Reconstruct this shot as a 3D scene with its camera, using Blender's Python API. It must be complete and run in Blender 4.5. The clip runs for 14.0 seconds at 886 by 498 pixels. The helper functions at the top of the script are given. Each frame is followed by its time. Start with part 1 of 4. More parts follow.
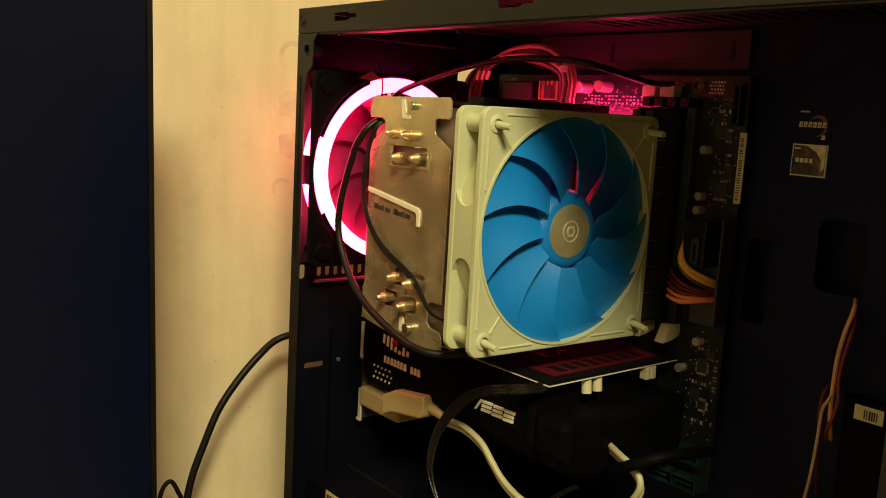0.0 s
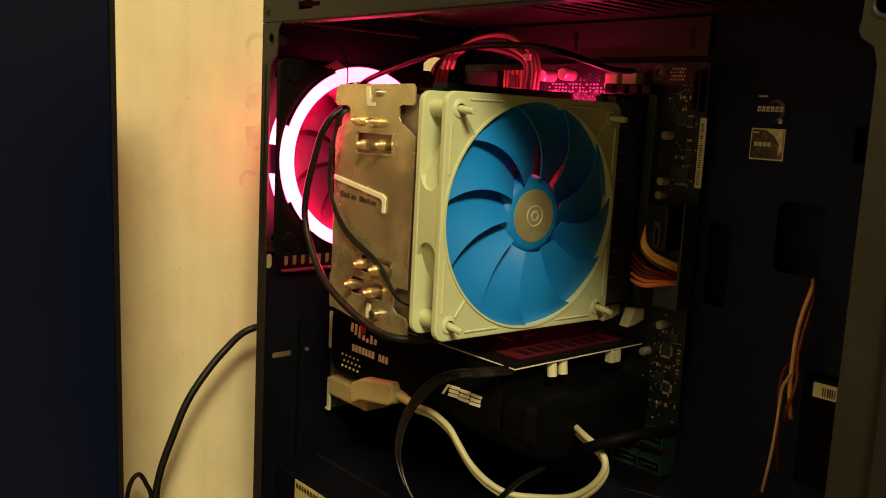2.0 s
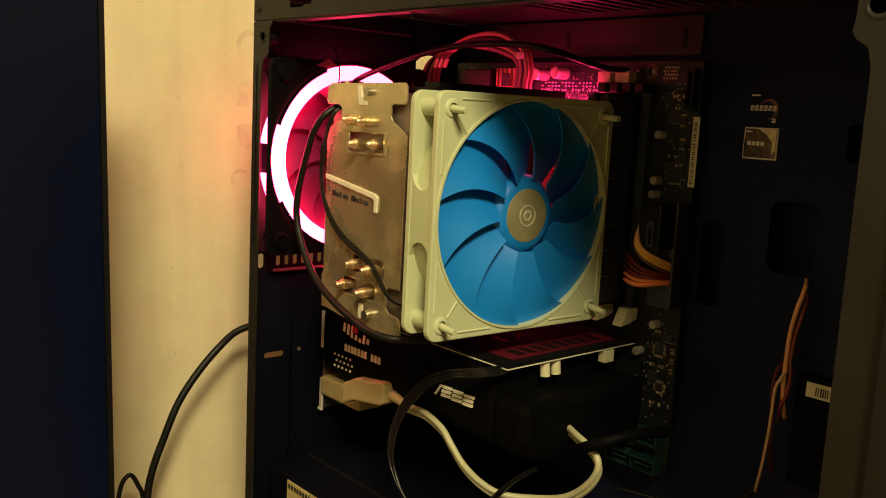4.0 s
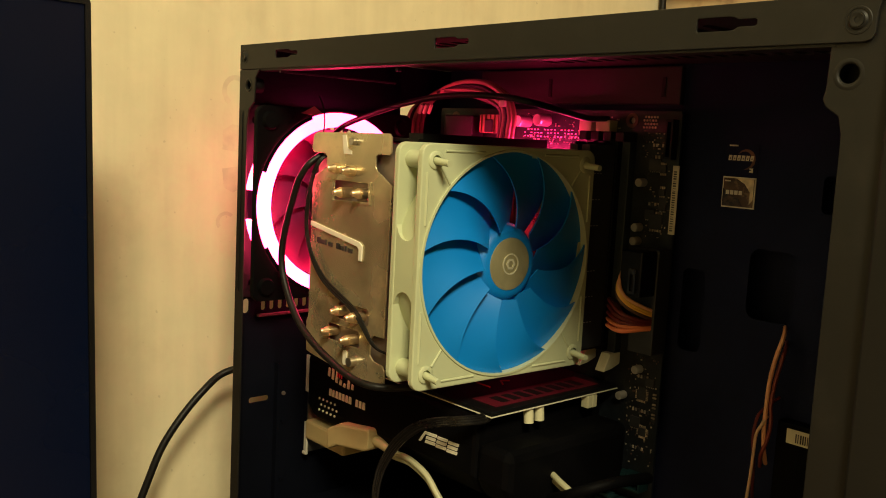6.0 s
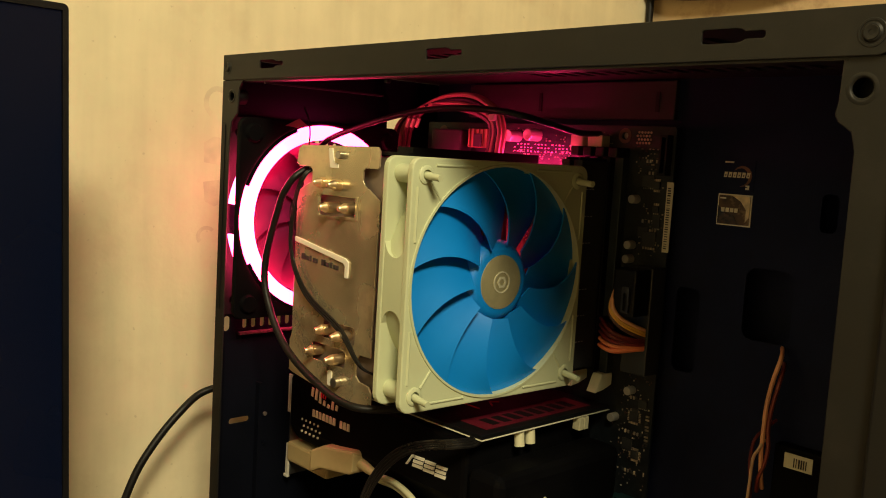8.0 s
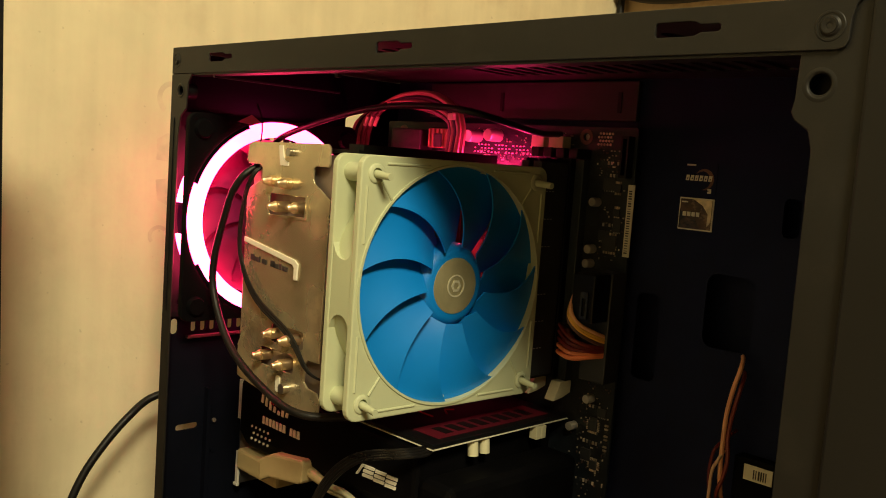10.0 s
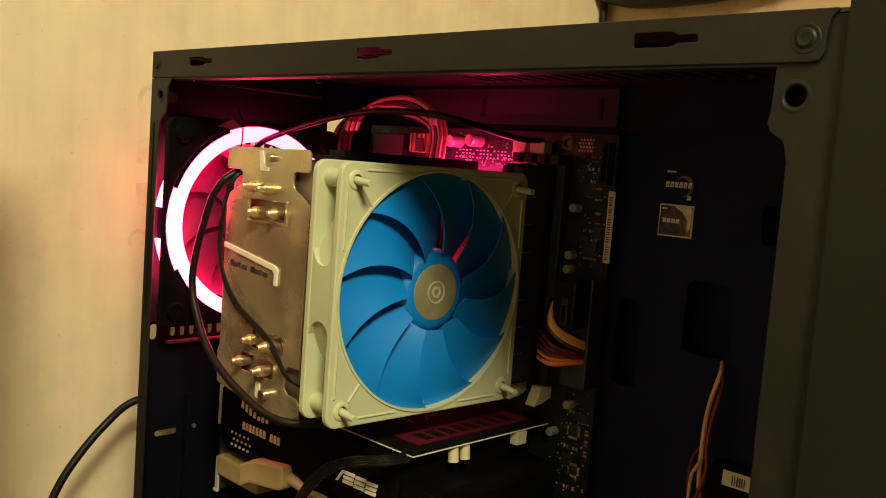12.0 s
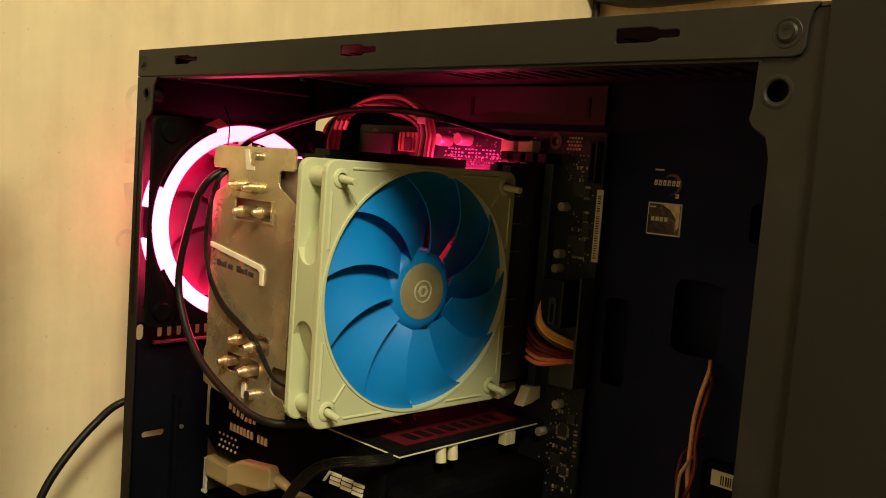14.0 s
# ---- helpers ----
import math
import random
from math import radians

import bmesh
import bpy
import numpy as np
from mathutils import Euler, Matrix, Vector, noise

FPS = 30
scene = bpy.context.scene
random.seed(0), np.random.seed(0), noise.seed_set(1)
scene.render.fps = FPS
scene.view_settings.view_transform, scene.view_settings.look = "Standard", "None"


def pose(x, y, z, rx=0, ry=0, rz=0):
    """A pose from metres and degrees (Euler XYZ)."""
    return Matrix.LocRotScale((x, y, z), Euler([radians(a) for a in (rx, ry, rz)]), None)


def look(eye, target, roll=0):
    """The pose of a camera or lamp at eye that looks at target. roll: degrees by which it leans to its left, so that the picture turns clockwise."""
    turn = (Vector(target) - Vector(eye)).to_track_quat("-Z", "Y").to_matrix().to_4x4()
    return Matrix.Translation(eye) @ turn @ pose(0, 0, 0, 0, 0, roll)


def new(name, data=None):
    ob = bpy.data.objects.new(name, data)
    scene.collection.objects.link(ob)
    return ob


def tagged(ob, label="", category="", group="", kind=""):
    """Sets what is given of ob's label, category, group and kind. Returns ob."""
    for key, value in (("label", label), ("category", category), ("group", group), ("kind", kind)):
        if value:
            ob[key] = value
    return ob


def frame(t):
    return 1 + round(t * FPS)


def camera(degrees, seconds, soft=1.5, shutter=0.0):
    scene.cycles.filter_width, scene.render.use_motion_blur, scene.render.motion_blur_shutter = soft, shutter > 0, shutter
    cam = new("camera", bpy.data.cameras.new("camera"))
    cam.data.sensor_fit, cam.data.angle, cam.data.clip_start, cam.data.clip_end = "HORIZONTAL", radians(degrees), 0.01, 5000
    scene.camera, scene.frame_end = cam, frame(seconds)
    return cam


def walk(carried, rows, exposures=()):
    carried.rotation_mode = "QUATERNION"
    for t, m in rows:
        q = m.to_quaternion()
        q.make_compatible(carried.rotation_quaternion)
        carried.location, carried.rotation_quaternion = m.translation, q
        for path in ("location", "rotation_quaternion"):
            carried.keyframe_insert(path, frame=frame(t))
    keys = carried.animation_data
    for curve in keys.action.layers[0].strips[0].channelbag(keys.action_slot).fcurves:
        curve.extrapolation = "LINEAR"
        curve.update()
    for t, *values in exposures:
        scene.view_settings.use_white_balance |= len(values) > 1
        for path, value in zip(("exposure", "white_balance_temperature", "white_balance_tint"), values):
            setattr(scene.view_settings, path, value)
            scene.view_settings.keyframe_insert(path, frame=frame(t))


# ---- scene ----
cam = camera(52.6, 14.0, soft=1.0)
PATH = [
    (0, (0.511, -0.275, 0.348), (-1.02, 0.976, 0.044), 3.3),
    (0.5, (0.509, -0.273, 0.348), (-0.991, 1.016, 0.046), 3.0),
    (1, (0.513, -0.28, 0.348), (-0.984, 1.014, 0.055), 3.1),
    (1.5, (0.515, -0.272, 0.345), (-0.976, 1.028, 0.046), 3.1),
    (2, (0.518, -0.274, 0.34), (-0.977, 1.022, 0.042), 3.0),
    (2.5, (0.518, -0.272, 0.339), (-0.974, 1.024, 0.034), 3.0),
    (3, (0.518, -0.271, 0.34), (-0.973, 1.025, 0.029), 3.0),
    (5.3, (0.514, -0.277, 0.349), (-0.956, 1.052, 0.082), 3.0),
    (5.5, (0.516, -0.278, 0.353), (-0.955, 1.053, 0.097), 3.0),
    (6, (0.519, -0.274, 0.354), (-0.951, 1.059, 0.111), 3.0),
    (6.5, (0.522, -0.269, 0.358), (-0.943, 1.074, 0.133), 3.0),
    (7, (0.519, -0.267, 0.355), (-0.937, 1.087, 0.138), 3.3),
    (7.5, (0.509, -0.268, 0.354), (-0.941, 1.093, 0.141), 3.4),
    (9.8, (0.5, -0.251, 0.349), (-0.914, 1.151, 0.156), 4.1),
    (10, (0.501, -0.247, 0.351), (-0.909, 1.159, 0.157), 4.2),
    (10.5, (0.501, -0.248, 0.351), (-0.899, 1.167, 0.157), 4.2),
    (11, (0.499, -0.248, 0.351), (-0.896, 1.172, 0.16), 4.4),
    (11.5, (0.501, -0.247, 0.353), (-0.887, 1.18, 0.163), 4.4),
    (12, (0.502, -0.245, 0.354), (-0.884, 1.184, 0.164), 4.4),
    (12.5, (0.502, -0.244, 0.352), (-0.882, 1.188, 0.165), 4.4),
    (13, (0.503, -0.241, 0.353), (-0.882, 1.19, 0.166), 4.4),
    (13.5, (0.502, -0.239, 0.355), (-0.88, 1.194, 0.169), 4.4),
    (14, (0.504, -0.239, 0.353), (-0.878, 1.194, 0.166), 4.3),
]
walk(cam, [(t, look(eye, target, roll)) for t, eye, target, roll in PATH],
     exposures=[(0, 0.0, 6600, 9), (1.0, 0.0, 6680, 8.5), (3.0, 0.0, 6850, 8), (4.2, 0.0, 6650, 9), (5.3, 0.0, 6300, 10), (7.0, 0.0, 6120, 13), (14.0, 0.0, 6120, 13)])

# ---- world and light ----
world = bpy.data.worlds.new("world")
scene.world = world
world.use_nodes = True
world.node_tree.nodes["Background"].inputs[0].default_value = (0.9, 0.75, 0.5, 1)
world.node_tree.nodes["Background"].inputs[1].default_value = 0.0

lamp_data = bpy.data.lights.new("tube_light", "AREA")
lamp_data.shape, lamp_data.size, lamp_data.size_y = "RECTANGLE", 0.6, 0.36
lamp_data.energy, lamp_data.color = 56, (1.0, 0.86, 0.49)
lamp = new("tube_light", lamp_data)
lamp.matrix_world = look((1.50, -0.86, 1.62), (0.2, -0.86, 0.40))

scene.view_settings.exposure = 0.0


# ---- materials ----
def mat(name, base, rough=0.5, metal=0.0, var=0.25, scale=40.0, bump=0.15, fine=600.0, spec=0.5, random_amount=0.0, dirt=None, dirt_scale=8.0, dirt_amount=0.5):
    m = bpy.data.materials.new(name)
    m.use_nodes = True
    nt = m.node_tree
    bsdf = nt.nodes["Principled BSDF"]
    bsdf.inputs["Roughness"].default_value = rough
    bsdf.inputs["Metallic"].default_value = metal
    bsdf.inputs["Specular IOR Level"].default_value = spec
    geo = nt.nodes.new("ShaderNodeTexCoord")
    big = nt.nodes.new("ShaderNodeTexNoise")
    big.inputs["Scale"].default_value = scale
    big.inputs["Detail"].default_value = 5
    nt.links.new(geo.outputs["Object"], big.inputs["Vector"])
    ramp = nt.nodes.new("ShaderNodeMapRange")
    ramp.inputs["From Min"].default_value, ramp.inputs["From Max"].default_value = 0.3, 0.7
    ramp.inputs["To Min"].default_value, ramp.inputs["To Max"].default_value = 1 - var, 1 + var
    nt.links.new(big.outputs["Fac"], ramp.inputs["Value"])
    mul = nt.nodes.new("ShaderNodeVectorMath")
    mul.operation = "SCALE"
    mul.inputs[0].default_value = base
    nt.links.new(ramp.outputs["Result"], mul.inputs["Scale"])
    colour = mul.outputs["Vector"]
    if random_amount:
        info = nt.nodes.new("ShaderNodeObjectInfo")
        r2 = nt.nodes.new("ShaderNodeMapRange")
        r2.inputs["To Min"].default_value, r2.inputs["To Max"].default_value = 1 - random_amount, 1 + random_amount
        nt.links.new(info.outputs["Random"], r2.inputs["Value"])
        mul2 = nt.nodes.new("ShaderNodeVectorMath")
        mul2.operation = "SCALE"
        nt.links.new(colour, mul2.inputs[0])
        nt.links.new(r2.outputs["Result"], mul2.inputs["Scale"])
        colour = mul2.outputs["Vector"]
    if dirt:
        stain = nt.nodes.new("ShaderNodeTexNoise")
        stain.inputs["Scale"].default_value = dirt_scale
        stain.inputs["Detail"].default_value = 8
        stain.inputs["Roughness"].default_value = 0.65
        nt.links.new(geo.outputs["Object"], stain.inputs["Vector"])
        cut = nt.nodes.new("ShaderNodeMapRange")
        cut.inputs["From Min"].default_value, cut.inputs["From Max"].default_value = 0.52, 0.74
        cut.inputs["To Max"].default_value = dirt_amount
        nt.links.new(stain.outputs["Fac"], cut.inputs["Value"])
        mix = nt.nodes.new("ShaderNodeMix")
        mix.data_type = "RGBA"
        nt.links.new(cut.outputs["Result"], mix.inputs["Factor"])
        nt.links.new(colour, mix.inputs[6])
        mix.inputs[7].default_value = (*dirt, 1)
        colour = mix.outputs[2]
    nt.links.new(colour, bsdf.inputs["Base Color"])
    grain = nt.nodes.new("ShaderNodeTexNoise")
    grain.inputs["Scale"].default_value = fine
    grain.inputs["Detail"].default_value = 3
    nt.links.new(geo.outputs["Object"], grain.inputs["Vector"])
    rr = nt.nodes.new("ShaderNodeMapRange")
    rr.inputs["To Min"].default_value, rr.inputs["To Max"].default_value = max(0.02, rough - 0.12), min(1, rough + 0.12)
    nt.links.new(big.outputs["Fac"], rr.inputs["Value"])
    nt.links.new(rr.outputs["Result"], bsdf.inputs["Roughness"])
    if bump:
        b = nt.nodes.new("ShaderNodeBump")
        b.inputs["Strength"].default_value, b.inputs["Distance"].default_value = bump, 0.0006
        nt.links.new(grain.outputs["Fac"], b.inputs["Height"])
        nt.links.new(b.outputs["Normal"], bsdf.inputs["Normal"])
    return m


def glow(name, colour, strength):
    m = bpy.data.materials.new(name)
    m.use_nodes = True
    bsdf = m.node_tree.nodes["Principled BSDF"]
    bsdf.inputs["Base Color"].default_value = (0.8, 0.6, 0.65, 1)
    bsdf.inputs["Emission Color"].default_value = (*colour, 1)
    bsdf.inputs["Emission Strength"].default_value = strength
    return m


WALL = mat("wall_paint", (0.745, 0.66, 0.45), 0.75, var=0.04, scale=30, bump=0.45, fine=170, dirt=(0.54, 0.39, 0.25), dirt_scale=13, dirt_amount=0.30)


def weather(m, streak, speck):
    """Upright brush streaks and small dark specks on painted plaster."""
    nt = m.node_tree
    bsdf = nt.nodes["Principled BSDF"]
    source = bsdf.inputs["Base Color"].links[0].from_socket
    coord = nt.nodes.new("ShaderNodeTexCoord")
    stretch = nt.nodes.new("ShaderNodeMapping")
    stretch.inputs["Scale"].default_value = (55, 55, 5)
    nt.links.new(coord.outputs["Object"], stretch.inputs["Vector"])
    lines = nt.nodes.new("ShaderNodeTexNoise")
    lines.inputs["Scale"].default_value, lines.inputs["Detail"].default_value = 1.0, 4
    nt.links.new(stretch.outputs["Vector"], lines.inputs["Vector"])
    level = nt.nodes.new("ShaderNodeMapRange")
    level.inputs["From Min"].default_value, level.inputs["From Max"].default_value = 0.3, 0.7
    level.inputs["To Min"].default_value, level.inputs["To Max"].default_value = 1 - streak, 1 + streak * 0.6
    nt.links.new(lines.outputs["Fac"], level.inputs["Value"])
    scaled = nt.nodes.new("ShaderNodeVectorMath")
    scaled.operation = "SCALE"
    nt.links.new(source, scaled.inputs[0])
    nt.links.new(level.outputs["Result"], scaled.inputs["Scale"])
    spots = nt.nodes.new("ShaderNodeTexNoise")
    spots.inputs["Scale"].default_value, spots.inputs["Detail"].default_value = 210, 1
    nt.links.new(coord.outputs["Object"], spots.inputs["Vector"])
    few = nt.nodes.new("ShaderNodeMapRange")
    few.inputs["From Min"].default_value, few.inputs["From Max"].default_value, few.inputs["To Max"].default_value = 0.74, 0.80, speck
    nt.links.new(spots.outputs["Fac"], few.inputs["Value"])
    mix = nt.nodes.new("ShaderNodeMix")
    mix.data_type = "RGBA"
    nt.links.new(few.outputs["Result"], mix.inputs["Factor"])
    nt.links.new(scaled.outputs["Vector"], mix.inputs[6])
    mix.inputs[7].default_value = (0.20, 0.13, 0.07, 1)
    nt.links.new(mix.outputs[2], bsdf.inputs["Base Color"])


weather(WALL, 0.07, 0.22)
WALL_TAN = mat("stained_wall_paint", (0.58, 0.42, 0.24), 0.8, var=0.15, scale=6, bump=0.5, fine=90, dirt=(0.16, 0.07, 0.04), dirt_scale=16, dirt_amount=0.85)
CEIL = mat("ceiling_paint", (0.7, 0.66, 0.55), 0.8, var=0.08, scale=3)
WOOD = mat("desk_laminate", (0.16, 0.09, 0.05), 0.45, var=0.3, scale=9)
FLOOR = mat("floor_tile", (0.3, 0.26, 0.2), 0.5, var=0.15, scale=6)
STEEL = mat("black_coated_steel", (0.0074, 0.0070, 0.0063), 0.5, var=0.2, scale=14, bump=0.05, fine=1500, dirt=(0.025, 0.022, 0.018), dirt_scale=60, dirt_amount=0.3, spec=0.35)
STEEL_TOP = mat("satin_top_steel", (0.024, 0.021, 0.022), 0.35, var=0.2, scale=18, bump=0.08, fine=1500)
STEEL_GLOSS = mat("glossy_black_steel", (0.008, 0.007, 0.008), 0.38, var=0.2, scale=18, bump=0.08, fine=1500, spec=0.4)
STEEL_SATIN = mat("satin_black_flange", (0.030, 0.027, 0.028), 0.5, var=0.2, scale=18, bump=0.08, fine=1500, spec=0.3)
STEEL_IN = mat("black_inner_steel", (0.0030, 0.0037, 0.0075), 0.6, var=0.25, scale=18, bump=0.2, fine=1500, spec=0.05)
# inner steel lifted in colour to take in the haze over the blacks
TRAY = mat("hazed_tray_steel", (0.0130, 0.0170, 0.0480), 0.55, var=0.25, scale=18, bump=0.2, fine=1500, spec=0.06, dirt=(0.012, 0.013, 0.022), dirt_scale=50, dirt_amount=0.4)
BEZEL = mat("black_bezel_plastic", (0.0066, 0.0063, 0.0058), 0.55, spec=0.3, var=0.15, scale=20, bump=0.07, fine=2200)
CHROME = mat("zinc_plated_steel", (0.55, 0.53, 0.48), 0.35, 1.0, var=0.2, scale=90)
ZINC = mat("dull_zinc_edge", (0.62, 0.60, 0.52), 0.5, 0.3, var=0.2, scale=90)
STEEL_PALE = mat("pale_steel", (0.16, 0.13, 0.12), 0.45, 0.4, var=0.3, scale=120)
# brown blotches, set through dirt, paint patchy reflections into the plate
ALU = mat("aluminium_plate", (0.64, 0.55, 0.35), 0.27, 0.75, var=0.26, scale=38, bump=0.10, fine=900, dirt=(0.26, 0.18, 0.10), dirt_scale=34, dirt_amount=0.7)
FIN = mat("aluminium_fins", (0.33, 0.26, 0.21), 0.5, 0.7, var=0.2, scale=60)
COPPER = mat("nickel_copper_pipe", (0.88, 0.68, 0.42), 0.34, 0.95, var=0.25, scale=90, bump=0.12)
CREAM = mat("cream_plastic", (0.53, 0.57, 0.37), 0.42, var=0.05, scale=25, bump=0.08, fine=900, dirt=(0.50, 0.44, 0.24), dirt_scale=40, dirt_amount=0.25)
BLUE = mat("blue_fan_plastic", (0.005, 0.20, 0.66), 0.42, var=0.08, scale=20, bump=0.03, fine=500)
HUBLABEL = mat("brushed_gold_label", (0.48, 0.44, 0.26), 0.4, 0.5, var=0.15, scale=70)
HUBMARK = mat("pale_label_print", (0.62, 0.60, 0.44), 0.45, 0.2, var=0.1, scale=70)
BLACK = mat("black_plastic", (0.0040, 0.0040, 0.0050), 0.48, var=0.2, scale=60, bump=0.1, spec=0.25)
SHROUD = mat("matt_black_shroud", (0.0022, 0.0021, 0.0026), 0.6, var=0.2, scale=60, bump=0.1, spec=0.06)
RUBBER = mat("black_cable_sheath", (0.0062, 0.0056, 0.0054), 0.46, spec=0.28, var=0.2, scale=70, bump=0.2, fine=1200)
RIBBON = mat("glossy_grey_wire", (0.007, 0.0062, 0.006), 0.3, spec=0.45, var=0.2, scale=70, bump=0.1, fine=1200)
SMOKE = mat("smoked_red_fan_plastic", (0.11, 0.008, 0.055), 0.35, var=0.2, scale=40, bump=0.05)
TAB = mat("clear_pink_plastic", (0.55, 0.12, 0.22), 0.35, var=0.3, scale=60)
PCB = mat("dark_circuit_board", (0.0105, 0.0140, 0.0180), 0.4, var=0.45, scale=120, bump=0.3, fine=1800, dirt=(0.035, 0.035, 0.034), dirt_scale=170, dirt_amount=0.45, spec=0.4)
CHIP = mat("black_chip_epoxy", (0.028, 0.029, 0.033), 0.45, var=0.2, scale=150)
RAMCOAT = mat("matt_black_heat_spreader", (0.028, 0.031, 0.038), 0.5, var=0.2, scale=90)
TIN = mat("tinned_solder", (0.55, 0.5, 0.42), 0.3, 0.8, var=0.3, scale=200, random_amount=0.3)
SOLDER = mat("dull_solder", (0.52, 0.42, 0.30), 0.42, 0.2, var=0.3, scale=200, random_amount=0.4)
CAP = mat("aluminium_capacitor", (0.62, 0.60, 0.55), 0.35, 0.6, var=0.15, scale=120)
TEAL = mat("teal_port_plastic", (0.008, 0.032, 0.036), 0.45, var=0.15, scale=80)
TANPART = mat("tan_component", (0.46, 0.26, 0.15), 0.5, var=0.3, scale=120)
SLOTBLUE = mat("slate_slot_plastic", (0.018, 0.028, 0.036), 0.45, var=0.15, scale=80)
NYLON = mat("ivory_nylon_connector", (0.58, 0.55, 0.36), 0.45, var=0.1, scale=60)
BEIGE = mat("beige_plug_plastic", (0.46, 0.36, 0.18), 0.45, var=0.12, scale=40, bump=0.1)
IVORYCABLE = mat("ivory_cable_sheath", (0.44, 0.43, 0.27), 0.42, var=0.12, scale=50, bump=0.15)
W_YEL = mat("yellow_wire", (0.92, 0.50, 0.07), 0.4, var=0.12, scale=60, random_amount=0.15)
W_ORA = mat("orange_wire", (0.92, 0.27, 0.11), 0.4, var=0.12, scale=60, random_amount=0.15)
W_PALE = mat("pale_orange_wire", (0.86, 0.43, 0.22), 0.45, var=0.12, scale=60)
W_RUST = mat("rust_red_wire", (0.20, 0.035, 0.022), 0.45, var=0.2, scale=60)
W_RED = mat("red_wire", (0.15, 0.015, 0.012), 0.4, var=0.12, scale=60, random_amount=0.2)
W_BRO = mat("brown_wire", (0.12, 0.055, 0.04), 0.4, var=0.12, scale=60, random_amount=0.2)
W_DUN = mat("dun_wire", (0.36, 0.21, 0.15), 0.4, var=0.12, scale=60, random_amount=0.2)
W_WHT = mat("pale_wire", (0.62, 0.42, 0.26), 0.4, var=0.12, scale=60, random_amount=0.1)
PRINT = mat("white_print", (0.80, 0.76, 0.62), 0.6, var=0.08, scale=60)
PAPER = mat("paper_label", (0.70, 0.66, 0.50), 0.7, var=0.06, scale=50, dirt=(0.4, 0.33, 0.2), dirt_scale=90, dirt_amount=0.3)
OLDPAPER = mat("worn_yellow_label", (0.45, 0.38, 0.16), 0.7, var=0.2, scale=80, dirt=(0.06, 0.05, 0.03), dirt_scale=120, dirt_amount=0.8)
INK = mat("black_print", (0.03, 0.028, 0.025), 0.6, var=0.1, scale=60)
REDPRINT = mat("red_print", (0.085, 0.006, 0.013), 0.35, var=0.25, scale=50)
REDLINE = mat("bright_red_print_and_reflection", (0.80, 0.03, 0.06), 0.4, var=0.1, scale=50)
STICKDARK = mat("dark_sticker_foil", (0.010, 0.009, 0.009), 0.35, var=0.4, scale=90, dirt=(0.30, 0.16, 0.07), dirt_scale=70, dirt_amount=0.8)
STICKGREY = mat("brown_sticker_foil", (0.10, 0.055, 0.025), 0.35, 0.2, var=0.5, scale=160, dirt=(0.55, 0.38, 0.18), dirt_scale=130, dirt_amount=0.9)
FOILPALE = mat("pale_gold_foil", (0.72, 0.58, 0.34), 0.35, 0.2, var=0.3, scale=200, dirt=(0.25, 0.14, 0.06), dirt_scale=180, dirt_amount=0.7)
FOILBROWN = mat("brown_ring_print", (0.20, 0.085, 0.045), 0.45, var=0.4, scale=180, dirt=(0.03, 0.015, 0.01), dirt_scale=160, dirt_amount=0.7)
SCREEN = mat("faintly_glowing_screen", (0.002, 0.003, 0.008), 0.3, var=0.1, scale=5, bump=0, spec=0.2)
# weak blue emission tints the glass, though the monitor is off
SCREEN.node_tree.nodes["Principled BSDF"].inputs["Emission Color"].default_value = (0.08, 0.30, 1.0, 1)
SCREEN.node_tree.nodes["Principled BSDF"].inputs["Emission Strength"].default_value = 0.0047
RING = glow("led_ring_light", (1.0, 0.028, 0.105), 30.0)


# ---- shapes ----
XP = Matrix(((0, 0, 1, 0), (1, 0, 0, 0), (0, 1, 0, 0), (0, 0, 0, 1)))  # u=y, v=z, depth=x
YP = Matrix(((1, 0, 0, 0), (0, 0, 1, 0), (0, 1, 0, 0), (0, 0, 0, 1)))  # u=x, v=z, depth=y
ZP = Matrix(((1, 0, 0, 0), (0, 1, 0, 0), (0, 0, 1, 0), (0, 0, 0, 1)))  # u=x, v=y, depth=z


def thing(name, label, category, at=(0, 0, 0), group="", kind="", turn=(0, 0, 0)):
    ob = new(name)
    ob.empty_display_size = 0.02
    ob.matrix_world = pose(*at, *turn)
    return tagged(ob, label, category, group, kind)


def part(name, bm, material, parent=None, label="", smooth=False, bevel=0.0):
    bmesh.ops.recalc_face_normals(bm, faces=bm.faces)
    me = bpy.data.meshes.new(name)
    bm.to_mesh(me)
    bm.free()
    me.materials.append(material)
    if smooth:
        for p in me.polygons:
            p.use_smooth = True
        me.set_sharp_from_angle(angle=radians(38))
    ob = new(name, me)
    if parent:
        ob.parent = parent
    if label:
        ob["label"] = label
    if bevel:
        mod = ob.modifiers.new("bevel", "BEVEL")
        mod.width, mod.segments, mod.limit_method, mod.angle_limit = bevel, 2, "ANGLE", radians(40)
    return ob


def box(x0, x1, y0, y1, z0, z1, bm=None):
    bm = bm or bmesh.new()
    m = Matrix.LocRotScale(((x0 + x1) / 2, (y0 + y1) / 2, (z0 + z1) / 2), None, (abs(x1 - x0), abs(y1 - y0), abs(z1 - z0)))
    bmesh.ops.create_cube(bm, size=1, matrix=m)
    return bm


